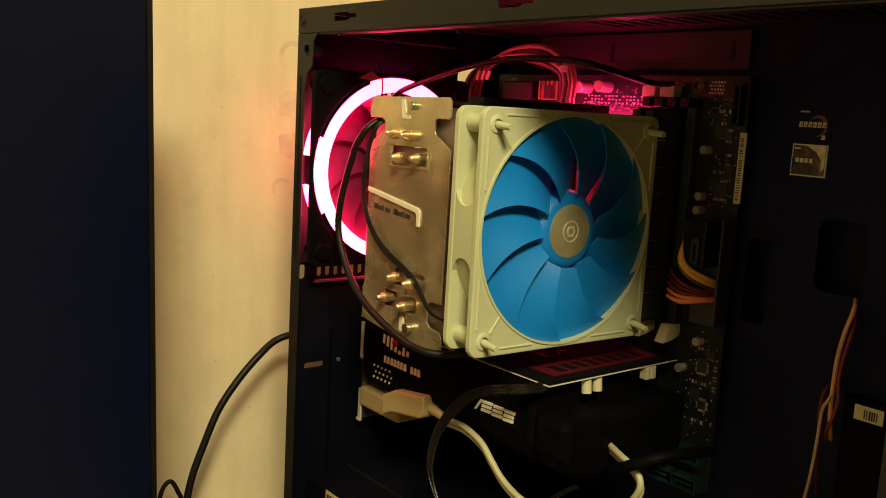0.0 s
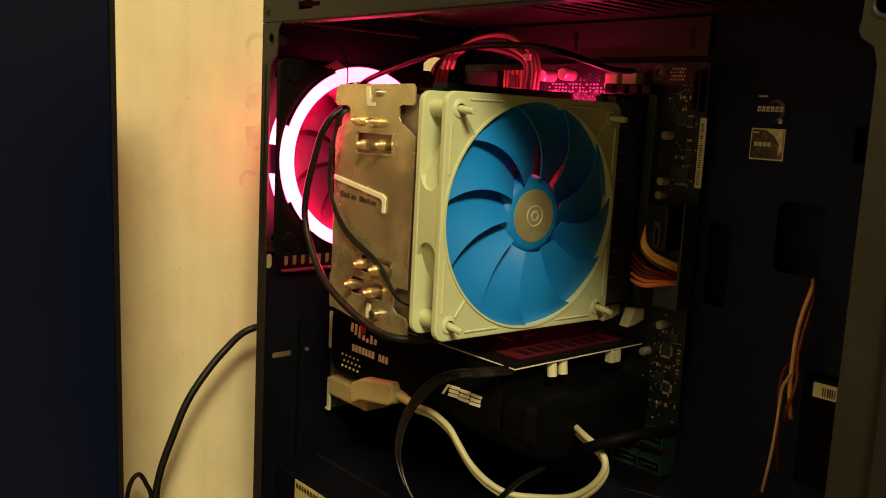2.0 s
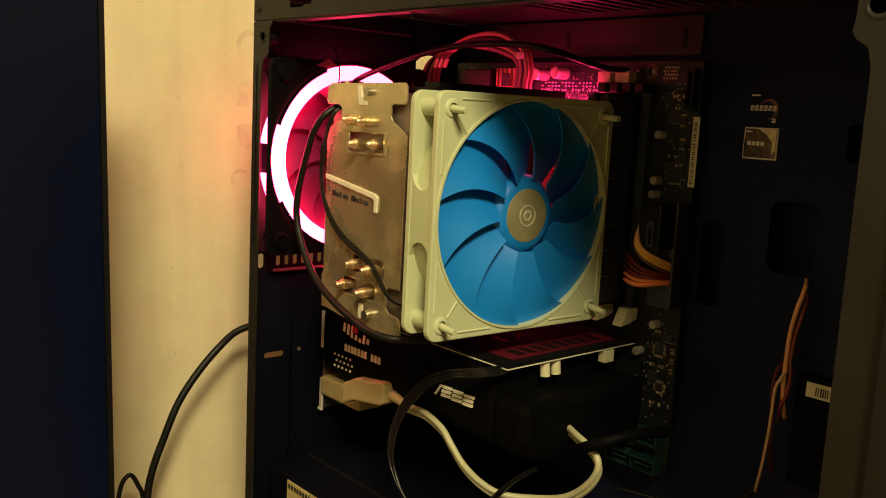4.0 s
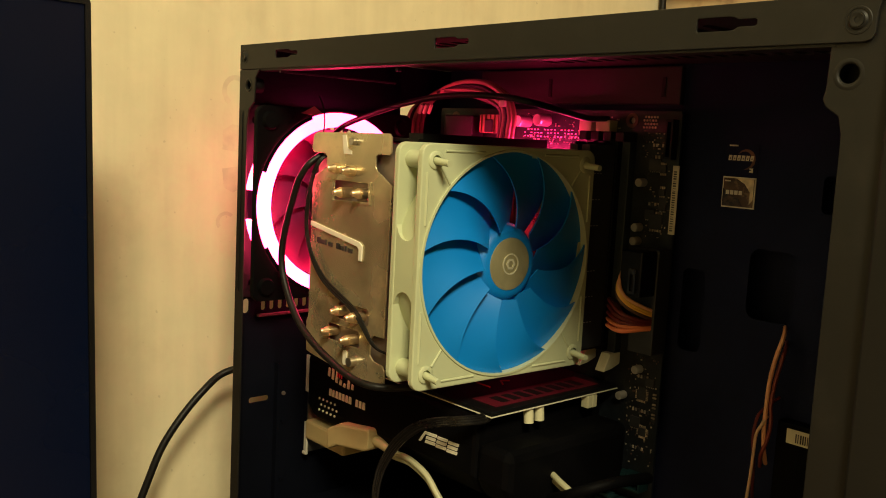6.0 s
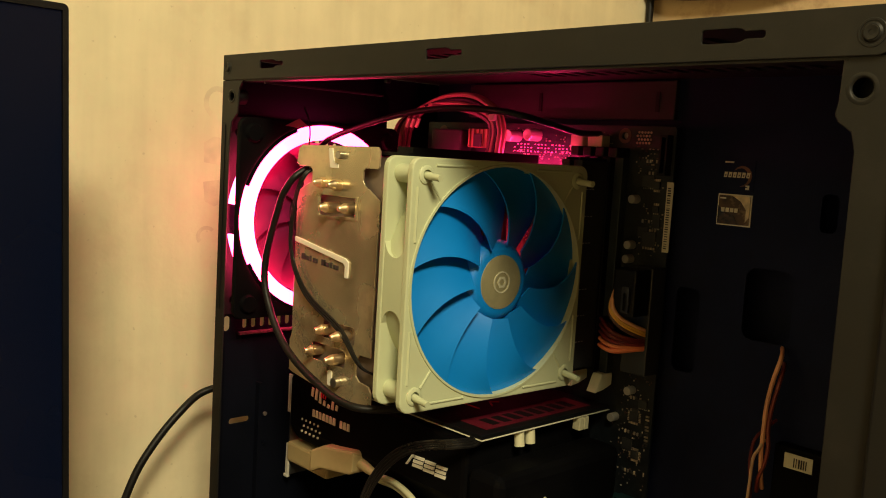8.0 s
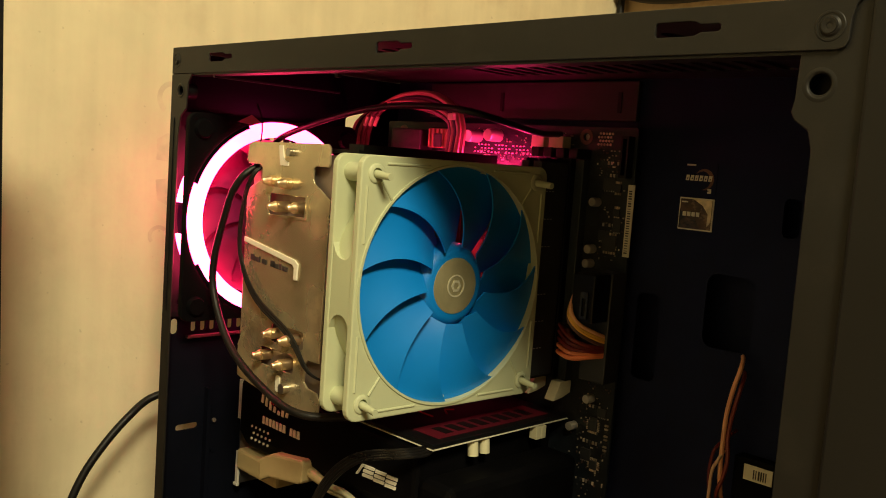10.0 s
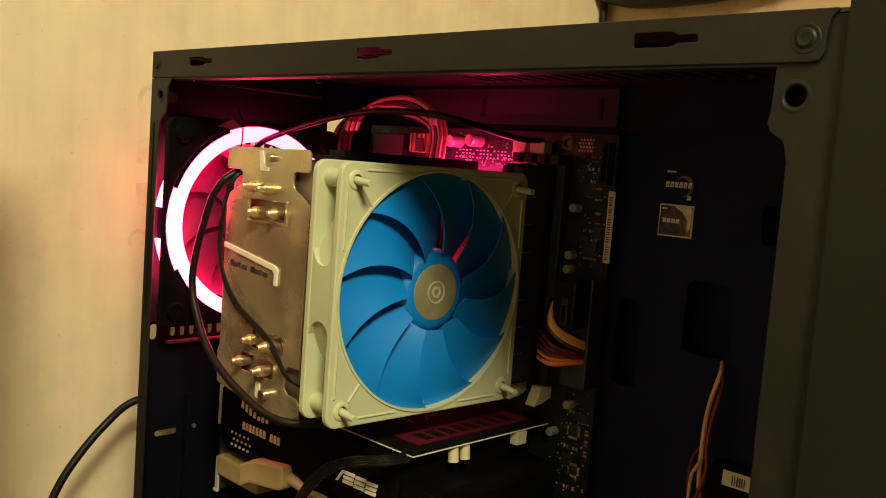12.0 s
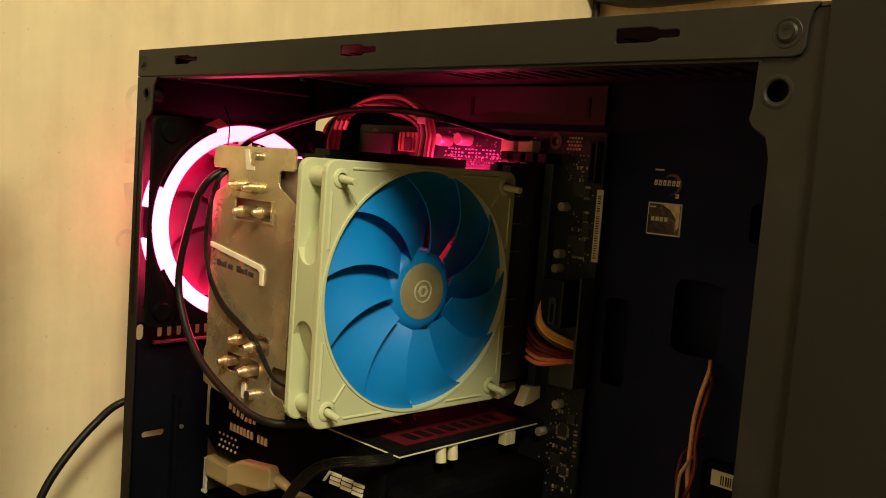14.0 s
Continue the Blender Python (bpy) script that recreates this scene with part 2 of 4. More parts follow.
def rod(p0, p1, r, seg=16, r2=None, bm=None):
    bm = bm or bmesh.new()
    a, b = Vector(p0), Vector(p1)
    q = (b - a).to_track_quat("Z", "Y").to_matrix().to_4x4()
    bmesh.ops.create_cone(bm, cap_ends=True, segments=seg, radius1=r, radius2=r if r2 is None else r2, depth=(b - a).length, matrix=Matrix.Translation((a + b) / 2) @ q)
    return bm


def sheet(outer, holes=(), m=ZP, depth0=0.0, depth1=0.001, bm=None):
    """A flat plate with holes, given as outlines in the plane m, between two depths."""
    bm = bm or bmesh.new()
    own = []
    for loop in (outer, *holes):
        vs = [bm.verts.new(m @ Vector((u, v, depth0))) for u, v in loop]
        own += [bm.edges.new((vs[i], vs[(i + 1) % len(vs)])) for i in range(len(vs))]
    faces = [g for g in bmesh.ops.triangle_fill(bm, use_beauty=True, edges=own)["geom"] if isinstance(g, bmesh.types.BMFace)]
    out = bmesh.ops.extrude_face_region(bm, geom=faces)["geom"]
    shift = m.to_3x3() @ Vector((0, 0, depth1 - depth0))
    bmesh.ops.translate(bm, verts=[g for g in out if isinstance(g, bmesh.types.BMVert)], vec=shift)
    return bm


def rect(u0, u1, v0, v1, r=0.0, n=4):
    if not r:
        return [(u0, v0), (u1, v0), (u1, v1), (u0, v1)]
    pts = []
    for cu, cv, a0 in ((u1 - r, v0 + r, -90), (u1 - r, v1 - r, 0), (u0 + r, v1 - r, 90), (u0 + r, v0 + r, 180)):
        for k in range(n + 1):
            a = radians(a0 + 90 * k / n)
            pts.append((cu + r * math.cos(a), cv + r * math.sin(a)))
    return pts


def disc(cu, cv, r, n=24, a0=0.0):
    return [(cu + r * math.cos(2 * math.pi * k / n + a0), cv + r * math.sin(2 * math.pi * k / n + a0)) for k in range(n)]


def smooth_line(points, steps=8):
    p = [Vector(q) for q in points]
    p = [2 * p[0] - p[1], *p, 2 * p[-1] - p[-2]]
    out = []
    for i in range(1, len(p) - 2):
        for k in range(steps):
            t = k / steps
            a, b, c, d = p[i - 1], p[i], p[i + 1], p[i + 2]
            out.append(0.5 * ((2 * b) + (c - a) * t + (2 * a - 5 * b + 4 * c - d) * t * t + (3 * b - a - 3 * c + d) * t ** 3))
    out.append(p[-2])
    return out


def tube(points, r, seg=10, steps=8, bm=None, flat=1.0):
    """A cable swept along a smooth line."""
    bm = bm or bmesh.new()
    line = smooth_line(points, steps)
    up, rings = Vector((0.31, 0.2, 0.93)), []
    for i, c in enumerate(line):
        d = (line[min(i + 1, len(line) - 1)] - line[max(i - 1, 0)]).normalized()
        side = d.cross(up).normalized()
        up = side.cross(d).normalized()
        rings.append([bm.verts.new(c + r * (math.cos(2 * math.pi * k / seg) * side + flat * math.sin(2 * math.pi * k / seg) * up)) for k in range(seg)])
    for a, b in zip(rings, rings[1:]):
        for k in range(seg):
            bm.faces.new((a[k], a[(k + 1) % seg], b[(k + 1) % seg], b[k]))
    bm.faces.new(rings[0]), bm.faces.new(rings[-1])
    return bm


def lathe(profile, n=64, bm=None, a0=0.0, a1=360.0, closed=True):
    """Turns a profile of (radius, x) round the x axis."""
    bm = bm or bmesh.new()
    full = abs(a1 - a0) >= 359.9
    cols = []
    for k in range(n if full else n + 1):
        a = radians(a0 + (a1 - a0) * k / n)
        cols.append([bm.verts.new((x, r * math.cos(a), r * math.sin(a))) for r, x in profile])
    m = len(profile)
    for k in range(n):
        c, d = cols[k], cols[(k + 1) % len(cols)]
        for j in range(m if closed else m - 1):
            bm.faces.new((c[j], c[(j + 1) % m], d[(j + 1) % m], d[j]))
    if not full and closed:
        bm.faces.new(cols[0]), bm.faces.new(cols[-1])
    return bm


# ---- the room ----
def structure(name, bm, material, label, bevel=0.0):
    return tagged(part(name, bm, material, None, label, bevel=bevel), label, "", "", "structure")


wall_w = structure("wall_west", box(-0.25, -0.124, -3.0, 0.636, -0.8, 2.5), WALL, "cream painted wall with faint stains behind the computer")
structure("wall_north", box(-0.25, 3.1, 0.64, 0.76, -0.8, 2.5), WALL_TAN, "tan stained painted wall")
structure("wall_east", box(3.0, 3.12, -3.0, 0.636, -0.8, 2.5), WALL, "cream painted wall")
structure("wall_south", box(-0.25, 3.12, -3.12, -3.004, -0.8, 2.5), WALL, "cream painted wall")
structure("floor", box(-0.25, 3.12, -3.12, 0.76, -0.9, -0.804), FLOOR, "dull tiled floor")
structure("ceiling", box(-0.25, 3.12, -3.12, 0.76, 2.504, 2.6), CEIL, "pale painted ceiling")

# faded painted marks on the wall
MARK = mat("faded_wall_mark", (0.70, 0.595, 0.415), 0.8, var=0.10, scale=90, bump=0.6, fine=170)
arc = [(0.080 + 0.0115 * math.cos(radians(a)), 0.383 + 0.0125 * math.sin(radians(a))) for a in range(60, 241, 20)]
arc += [(0.080 + 0.0075 * math.cos(radians(a)), 0.383 + 0.0085 * math.sin(radians(a))) for a in range(240, 59, -20)]
part("faded_mark", sheet(arc, (), XP, -0.1239, -0.12385), MARK, wall_w)
part("faded_mark", sheet([(0.070, 0.337), (0.070, 0.352), (0.078, 0.357), (0.086, 0.356), (0.086, 0.335)], (), XP, -0.1239, -0.12385), MARK, wall_w)
part("faded_mark", sheet([(0.070, 0.322), (0.085, 0.324), (0.086, 0.306), (0.080, 0.303), (0.072, 0.307)], (), XP, -0.1239, -0.12385), MARK, wall_w)
arc = [(0.074 + 0.0085 * math.cos(radians(a)), 0.280 + 0.008 * math.sin(radians(a))) for a in range(40, 221, 20)]
arc += [(0.074 + 0.0055 * math.cos(radians(a)), 0.280 + 0.005 * math.sin(radians(a))) for a in range(220, 39, -20)]
part("faded_mark", sheet(arc, (), XP, -0.1239, -0.12385), MARK, wall_w)

desk = thing("desk", "dark laminated desk against the wall", "desk")
part("desktop", box(-0.12, 0.62, -1.2, 0.62, -0.062, -0.034), WOOD, desk, bevel=0.003)
for x, y in ((-0.09, -1.16), (0.58, -1.16), (-0.09, 0.58), (0.58, 0.58)):
    part("leg", box(x - 0.025, x + 0.025, y - 0.025, y + 0.025, -0.804, -0.062), WOOD, desk)

# the cable that leaves the rear of the case
c = thing("power_cable", "thick black cable hanging in front of the wall", "cable")
part("sheath", tube([(-0.008, 0.118, 0.176), (-0.05, 0.092, 0.176), (-0.09, 0.064, 0.168), (-0.09, 0.038, 0.153), (-0.09, 0.011, 0.122), (-0.09, -0.004, 0.090), (-0.09, -0.013, 0.065), (-0.088, -0.017, 0.043), (-0.08, -0.02, 0.0), (-0.06, -0.02, -0.03)], 0.0028), RUBBER, c, smooth=True)
c = thing("thin_cable", "thin black looped cable by the wall", "cable")
part("sheath", tube([(-0.08, -0.045, -0.03), (-0.088, -0.04, 0.03), (-0.09, -0.036, 0.06), (-0.09, -0.029, 0.069), (-0.09, -0.023, 0.06), (-0.09, -0.019, 0.046), (-0.085, -0.02, 0.0), (-0.08, -0.02, -0.03)], 0.0017), RUBBER, c, smooth=True)
c = thing("wall_cable", "black cable hung along the wall corner", "cable")
part("sheath", tube([(-0.105, 0.628, 0.0), (-0.112, 0.63, 0.30), (-0.113, 0.63, 0.5), (-0.118, 0.63, 0.56), (-0.116, 0.63, 1.2)], 0.0042), RUBBER, c, smooth=True)
c = thing("sagging_cable", "thick black cable sagging along the stained wall", "cable")
part("sheath", tube([(-0.20, 0.622, 0.62), (-0.14, 0.622, 0.575), (-0.08, 0.622, 0.554), (-0.01, 0.622, 0.551), (0.06, 0.622, 0.557), (0.2, 0.622, 0.59), (0.4, 0.622, 0.66)], 0.011), RUBBER, c, smooth=True)

# the monitor
mon = thing("monitor", "dark switched-off flat monitor with a thin black bezel", "monitor", (0.030, -0.0035, -0.003))
housing = part("housing", box(-0.03, -0.002, -0.62, -0.0865, 0.075, 0.421), BEZEL, mon, bevel=0.003)
part("bezel", sheet(rect(-0.621, -0.0855, 0.074, 0.422, 0.003), [rect(-0.617, -0.0885, 0.09, 0.4185)], XP, -0.002, 0.002), BLACK, housing)
part("screen", box(-0.0018, 0.0006, -0.6168, -0.0887, 0.0902, 0.4183), SCREEN, housing, "dark glossy screen with a faint added blue glow")
lean = radians(-2.5)
housing.rotation_euler = (0, lean, 0)
housing.location = (-0.26 * math.sin(lean), 0, 0.26 - 0.26 * math.cos(lean))
part("neck", box(-0.05, -0.03, -0.38, -0.32, -0.02, 0.2), BLACK, mon, bevel=0.003)
part("foot", box(-0.09, 0.08, -0.47, -0.23, -0.031, -0.02), BLACK, mon, bevel=0.004)

# ---- the computer case ----
case = thing("computer_case", "open black steel computer case with its side panel removed", "computer case")
X0, X1, Y0, Y1, Z0, Z1 = -0.006, 0.397, 0.018, 0.214, -0.02, 0.407


def keyhole(u, v):
    """A bottle-shaped slot for the side panel's hook."""
    neck = [(u + 0.0010, 0.0024), (u + 0.0030, 0.0021), (u + 0.0048, 0.0012), (u + 0.0112, 0.0012), (u + 0.0119, 0.0007)]
    side = [(u - 0.0121, 0.0017), (u - 0.0115, 0.0024), *neck]
    return [(a, v + b) for a, b in side] + [(a, v - b) for a, b in reversed(side)]


rail_end = [(0.3905, 0.3915), (0.3928, 0.3922), (0.3938, 0.3942), (0.3941, 0.4005), (0.3950, 0.4042), (0.3968, 0.4062), (0.3968, Z1)]
part("side_rail", sheet([(X0, Z1), (X0, 0.3915), *rail_end], [keyhole(0.0485, 0.4), keyhole(0.195, 0.4), keyhole(0.341, 0.4)], YP, Y0, Y0 + 0.0012), STEEL, case, bevel=0.0004)
part("rail_lip", box(0.012, 0.381, Y0 + 0.0012, Y0 + 0.010, 0.3905, 0.3917), STEEL, case)
rear_edge = [(X0, 0.3912), (X0, Z0), (0.004, Z0), (0.004, 0.355), (0.006, 0.366), (0.0125, 0.371), (0.0135, 0.386), (0.018, 0.3912)]
part("rear_post", sheet(rear_edge, [disc(0.0055, 0.3812, 0.0028, 14)], YP, Y0, Y0 + 0.0012), STEEL, case, bevel=0.0004)
front_edge = [(0.3794, 0.3912), (0.3790, 0.377), (0.3782, 0.3735), (0.3795, 0.371), (0.384, 0.368), (0.3855, 0.362), (0.3855, Z0), (0.3995, Z0), (0.3995, 0.4056), (0.3812, 0.4056)]
part("front_post", sheet(front_edge, [disc(0.3862, 0.382, 0.0034, 20)], YP, Y0 + 0.0014, Y0 + 0.0026), STEEL, case, bevel=0.0004)
for u, d in ((0.0055, 0.0), (0.3862, 0.0014)):
    bm = lathe([(0.0034, 0.0002), (0.0038, -0.0002), (0.0042, -0.0003), (0.0052, 0.0), (0.0052, 0.0004), (0.0034, 0.0004)] if d else [(0.0028, -0.0001), (0.0036, -0.0004), (0.0045, 0.0), (0.0045, 0.0004), (0.0028, 0.0004)], 28)
    bmesh.ops.transform(bm, matrix=pose(u, Y0 + d, 0.3816, 0, 0, 90), verts=bm.verts)
    part("screw_boss", bm, STEEL, case, smooth=True)
    cup = lathe([(0.0035, 0.0008), (0.0046, 0.0008), (0.0046, 0.0090), (0.0001, 0.0090), (0.0001, 0.0080), (0.0035, 0.0080)], 20, closed=False)
    bmesh.ops.transform(cup, matrix=pose(u, Y0 + d, 0.3816, 0, 0, 90), verts=cup.verts)
    part("screw_socket", cup, BLACK, case, "dark threaded hole", smooth=True)
for u, v in ((0.388, 0.3985), (-0.0005, 0.3995)):
    bm = lathe([(0.0037, 0.0), (0.0046, 0.0), (0.0044, -0.0002), (0.0038, -0.0002)], 28)
    bmesh.ops.transform(bm, matrix=pose(u, Y0, v, 0, 0, 90), verts=bm.verts)
    part("screw_rim", bm, STEEL, case, smooth=True)
    bm = rod((u, Y0 - 0.0006, v), (u, Y0, v), 0.0026, 20, 0.0032)
    part("screw", bm, STEEL, case, "black countersunk screw", smooth=True)
    bm = lathe([(0.0010, 0), (0.0022, -0.0002), (0.0024, 0.0006), (0.0010, 0.0006)], 18)
    bmesh.ops.transform(bm, matrix=pose(u, Y0 - 0.0008, v, 0, 0, 90), verts=bm.verts)
    part("screw_drive", bm, STEEL, case)

vents = [rect(0.13 + 0.011 * k, 0.1365 + 0.011 * k, 0.055, 0.168, 0.003, 3) for k in range(17)]
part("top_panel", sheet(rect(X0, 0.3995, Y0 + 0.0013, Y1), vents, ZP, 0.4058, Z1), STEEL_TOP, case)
# added cover, out of view, that stops lamp light falling through the vents
part("vent_cover", box(0.12, 0.33, 0.050, 0.175, 0.4073, 0.4093), BLACK, case, "black cover added out of view to keep light out of the vents")
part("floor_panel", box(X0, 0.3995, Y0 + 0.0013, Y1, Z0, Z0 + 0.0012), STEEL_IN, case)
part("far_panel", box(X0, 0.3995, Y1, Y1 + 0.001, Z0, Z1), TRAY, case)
for x in (0.03, 0.36):
    for y in (0.045, 0.19):
        part("foot", rod((x, y, -0.034), (x, y, Z0), 0.012), BLACK, case)
tray_holes = [rect(0.262, 0.290, 0.262, 0.302, 0.006), rect(0.2195, 0.235, 0.235, 0.285, 0.004), rect(0.300, 0.309, 0.325, 0.345, 0.003), rect(0.262, 0.29, 0.06, 0.12, 0.006)]
part("motherboard_tray", sheet(rect(0.002, 0.385, Z0 + 0.0012, 0.4057), tray_holes, YP, 0.194, 0.1952), TRAY, case)
part("tray_flange", box(0.04, 0.21, 0.190, 0.194, 0.3815, 0.4045), STEEL_SATIN, case, bevel=0.0006)
for x in (0.106, 0.197):
    part("flange_slot", box(x, x + 0.0025, 0.1894, 0.190, 0.386, 0.398), BLACK, case)
# rear panel with its fan opening, slots and expansion openings
rear_holes = []
for k in range(-7, 8):
    hh = math.sqrt(max(0.0, 0.0535 ** 2 - (k * 0.0073) ** 2))
    if hh > 0.012:
        rear_holes.append(rect(0.0835 + k * 0.0073 - 0.0021, 0.0835 + k * 0.0073 + 0.0021, 0.308 - hh, 0.308 - 0.003, 0.002, 3))
        rear_holes.append(rect(0.0835 + k * 0.0073 - 0.0021, 0.0835 + k * 0.0073 + 0.0021, 0.308 + 0.003, 0.308 + hh, 0.002, 3))
for k in range(17):
    rear_holes.append(rect(0.0375 + 0.0066 * k, 0.0375 + 0.0066 * k + 0.0036, 0.2325, 0.2415, 0.0015, 3))
rear_holes.append(rect(0.0235, 0.0285, 0.2315, 0.2415, 0.0024, 3))
rear_holes.append(rect(0.030, 0.0455, 0.1685, 0.1725, 0.0018, 3))
for k in range(7):
    rear_holes.append(rect(0.077 + 0.0058 * k, 0.077 + 0.0058 * k + 0.0034, 0.1995, 0.2085, 0.0015, 3))
rear_holes.append([(0.151, 0.3672), (0.166, 0.3662), (0.1735, 0.3725), (0.183, 0.3812), (0.158, 0.3812), (0.151, 0.3762)])
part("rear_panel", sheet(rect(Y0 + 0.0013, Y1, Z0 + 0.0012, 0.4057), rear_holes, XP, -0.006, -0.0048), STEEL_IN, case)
# the lip's steel is lightened to stand in for the pink light on it
part("rear_slot_lip", box(-0.0048, -0.002, 0.034, 0.155, 0.2285, 0.2305), STEEL_PALE, case, "metal lip under the slots, paled as if lit", bevel=0.0004)
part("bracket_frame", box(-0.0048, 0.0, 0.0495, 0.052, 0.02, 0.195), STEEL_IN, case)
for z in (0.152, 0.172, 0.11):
    part("bracket_screw", rod((-0.0048, 0.057, z), (-0.0035, 0.057, z), 0.0014, 10), STEEL_PALE if z == 0.172 else STEEL_IN, case, smooth=True)
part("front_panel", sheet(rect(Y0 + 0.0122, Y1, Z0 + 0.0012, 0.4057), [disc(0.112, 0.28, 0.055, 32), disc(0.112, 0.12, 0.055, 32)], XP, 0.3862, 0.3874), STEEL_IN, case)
part("front_bezel", box(0.3999, 0.452, 0.0165, 0.2165, Z0 - 0.004, 0.410), BEZEL, case, "dark textured plastic front bezel", bevel=0.0012)

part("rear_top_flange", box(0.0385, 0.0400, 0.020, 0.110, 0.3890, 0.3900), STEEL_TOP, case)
# small clip under the case's top edge
part("cable_clip", box(0.140, 0.1425, 0.0285, 0.031, 0.3885, 0.3900), STEEL, case)

# ---- rear exhaust fan with its lit ring ----
rf = thing("exhaust_fan", "black case fan with a glowing pink light ring", "case fan", (0.008, 0.0805, 0.3065))
S = 0.063
corner_holes = [disc(a * 0.0535, b * 0.0535, 0.0025, 12) for a in (-1, 1) for b in (-1, 1)]
part("front_flange", sheet(rect(-S, S, -S, S, 0.006), [disc(0, 0, 0.0616, 64), *corner_holes], XP, 0.006, 0.010), SHROUD, rf, bevel=0.0006)
for a0, a1 in ((112, 160), (207, 252)):
    part("corner_cover", lathe([(0.0602, 0.0110), (0.0625, 0.0110), (0.0625, 0.0118), (0.0602, 0.0118)], 16, None, a0, a1), SHROUD, rf, "black arc over the ring's edge", smooth=True)
part("rear_flange", sheet(rect(-S, S, -S, S, 0.006), [disc(0, 0, 0.058, 64), *corner_holes], XP, -0.0125, -0.0085), BLACK, rf)
part("light_ring", lathe([(0.0518, 0.0085), (0.0612, 0.0085), (0.0612, 0.0108), (0.0518, 0.0108)], 96), RING, rf, "glowing pink white ring", smooth=True)
for a0, a1 in ((152, 172), (190, 212)):
    part("edge_glow", lathe([(0.0602, -0.0050), (0.0618, -0.0050), (0.0618, 0.0010), (0.0602, 0.0010)], 14, None, a0, a1), RING, rf, "thin glowing edge strip", smooth=True)
for a in (135, 45, 225, 315):
    ca, sa = math.cos(radians(a)), math.sin(radians(a))
    bm = rod((0.010, 0.0535 * (1 if ca > 0 else -1), 0.0535 * (1 if sa > 0 else -1)), (0.0125, 0.0535 * (1 if ca > 0 else -1), 0.0535 * (1 if sa > 0 else -1)), 0.0062, 18, 0.005)
    part("corner_pad", bm, SHROUD, rf, smooth=True)
part("torn_tab", sheet([(-0.031, 0.0595), (-0.021, 0.0645), (-0.014, 0.0600), (-0.022, 0.0585)], (), XP, 0.0102, 0.0106), TAB, rf, "torn clear plastic tab")
part("hub", lathe([(0.0001, 0.004), (0.018, 0.004), (0.0195, 0.002), (0.0195, -0.008), (0.0001, -0.008)], 36, closed=False), BLACK, rf, smooth=True)


def blade(r0, r1, pitch0, pitch1, chord0, chord1, thick, sweep, n=7, w=5, bow=0.03):
    """One fan blade, curved and twisted, on the x axis."""
    bm = bmesh.new()
    grid = []
    for i in range(n):
        t = i / (n - 1)
        r, pitch, chord = r0 + (r1 - r0) * t, radians(pitch0 + (pitch1 - pitch0) * t), chord0 + (chord1 - chord0) * t
        row = []
        for j in range(w):
            s = (j / (w - 1) - 0.5) * chord
            ang = (s * math.cos(pitch)) / r + sweep * t * t
            row.append(Vector((s * math.sin(pitch) - bow * chord * (1 - (2 * j / (w - 1) - 1) ** 2) * 0.5, r * math.cos(ang), r * math.sin(ang))))
        grid.append(row)
    top = [[bm.verts.new(p) for p in row] for row in grid]
    low = [[bm.verts.new(p + Vector((-thick, 0, 0))) for p in row] for row in grid]
    for i in range(n - 1):
        for j in range(w - 1):
            bm.faces.new((top[i][j], top[i][j + 1], top[i + 1][j + 1], top[i + 1][j]))
            bm.faces.new((low[i][j], low[i + 1][j], low[i + 1][j + 1], low[i][j + 1]))
    rim = [(i, 0) for i in range(n)] + [(n - 1, j) for j in range(1, w)] + [(i, w - 1) for i in range(n - 2, -1, -1)] + [(0, j) for j in range(w - 2, 0, -1)]
    for (a, b), (c2, d) in zip(rim, rim[1:] + rim[:1]):
        bm.faces.new((top[a][b], top[c2][d], low[c2][d], low[a][b]))
    return bm


first = part("blade", blade(0.019, 0.0500, 16, 9, 0.018, 0.045, 0.0010, 0.25), SMOKE, rf, "red lit translucent blade", smooth=True)
for k in range(1, 9):
    o = new("blade", first.data)
    o.parent, o.rotation_euler = rf, (2 * math.pi * k / 9, 0, 0)

# ---- tower cooler ----
cooler = thing("tower_cooler", "tower processor cooler with brushed metal plate and copper pipes", "cooler", (0, 0, 0))
PY = 0.036
outline = [(0.0575, 0.3545), (0.0545, 0.3525), (0.053, 0.344), (0.055, 0.342), (0.067, 0.342), (0.069, 0.340), (0.069, 0.333), (0.066, 0.3325), (0.0545, 0.327), (0.0545, 0.24), (0.0525, 0.236), (0.0535, 0.218), (0.057, 0.217), (0.088, 0.213), (0.131, 0.2105), (0.133, 0.2125), (0.133, 0.2215), (0.1305, 0.2245), (0.122, 0.2255), (0.119, 0.228), (0.119, 0.238), (0.1215, 0.2405), (0.131, 0.2405), (0.1325, 0.3265), (0.1185, 0.3345), (0.117, 0.337), (0.117, 0.342), (0.119, 0.3435), (0.1295, 0.3435), (0.1305, 0.345), (0.1305, 0.3535), (0.1285, 0.3555)]
top_plate = part("top_plate", sheet(outline, [rect(0.0775, 0.1115, 0.3150, 0.3265), rect(0.086, 0.1165, 0.2445, 0.2545, 0.002, 3), rect(0.0765, 0.1085, 0.2300, 0.2400, 0.002, 3)], YP, PY, PY + 0.0012), ALU, cooler, "brushed aluminium top plate", bevel=0.0003)
for k in range(28):
    y = PY + 0.004 + 0.0034 * k
    part("fin", sheet([(0.055, 0.35), (0.055, 0.222), (0.147, 0.222), (0.147, 0.239), (0.137, 0.241), (0.137, 0.326), (0.147, 0.33), (0.147, 0.35)], (), YP, y, y + 0.0005), FIN, cooler)
part("fin_shroud_top", box(0.056, 0.150, PY + 0.003, 0.142, 0.3515, 0.3535), BLACK, cooler)
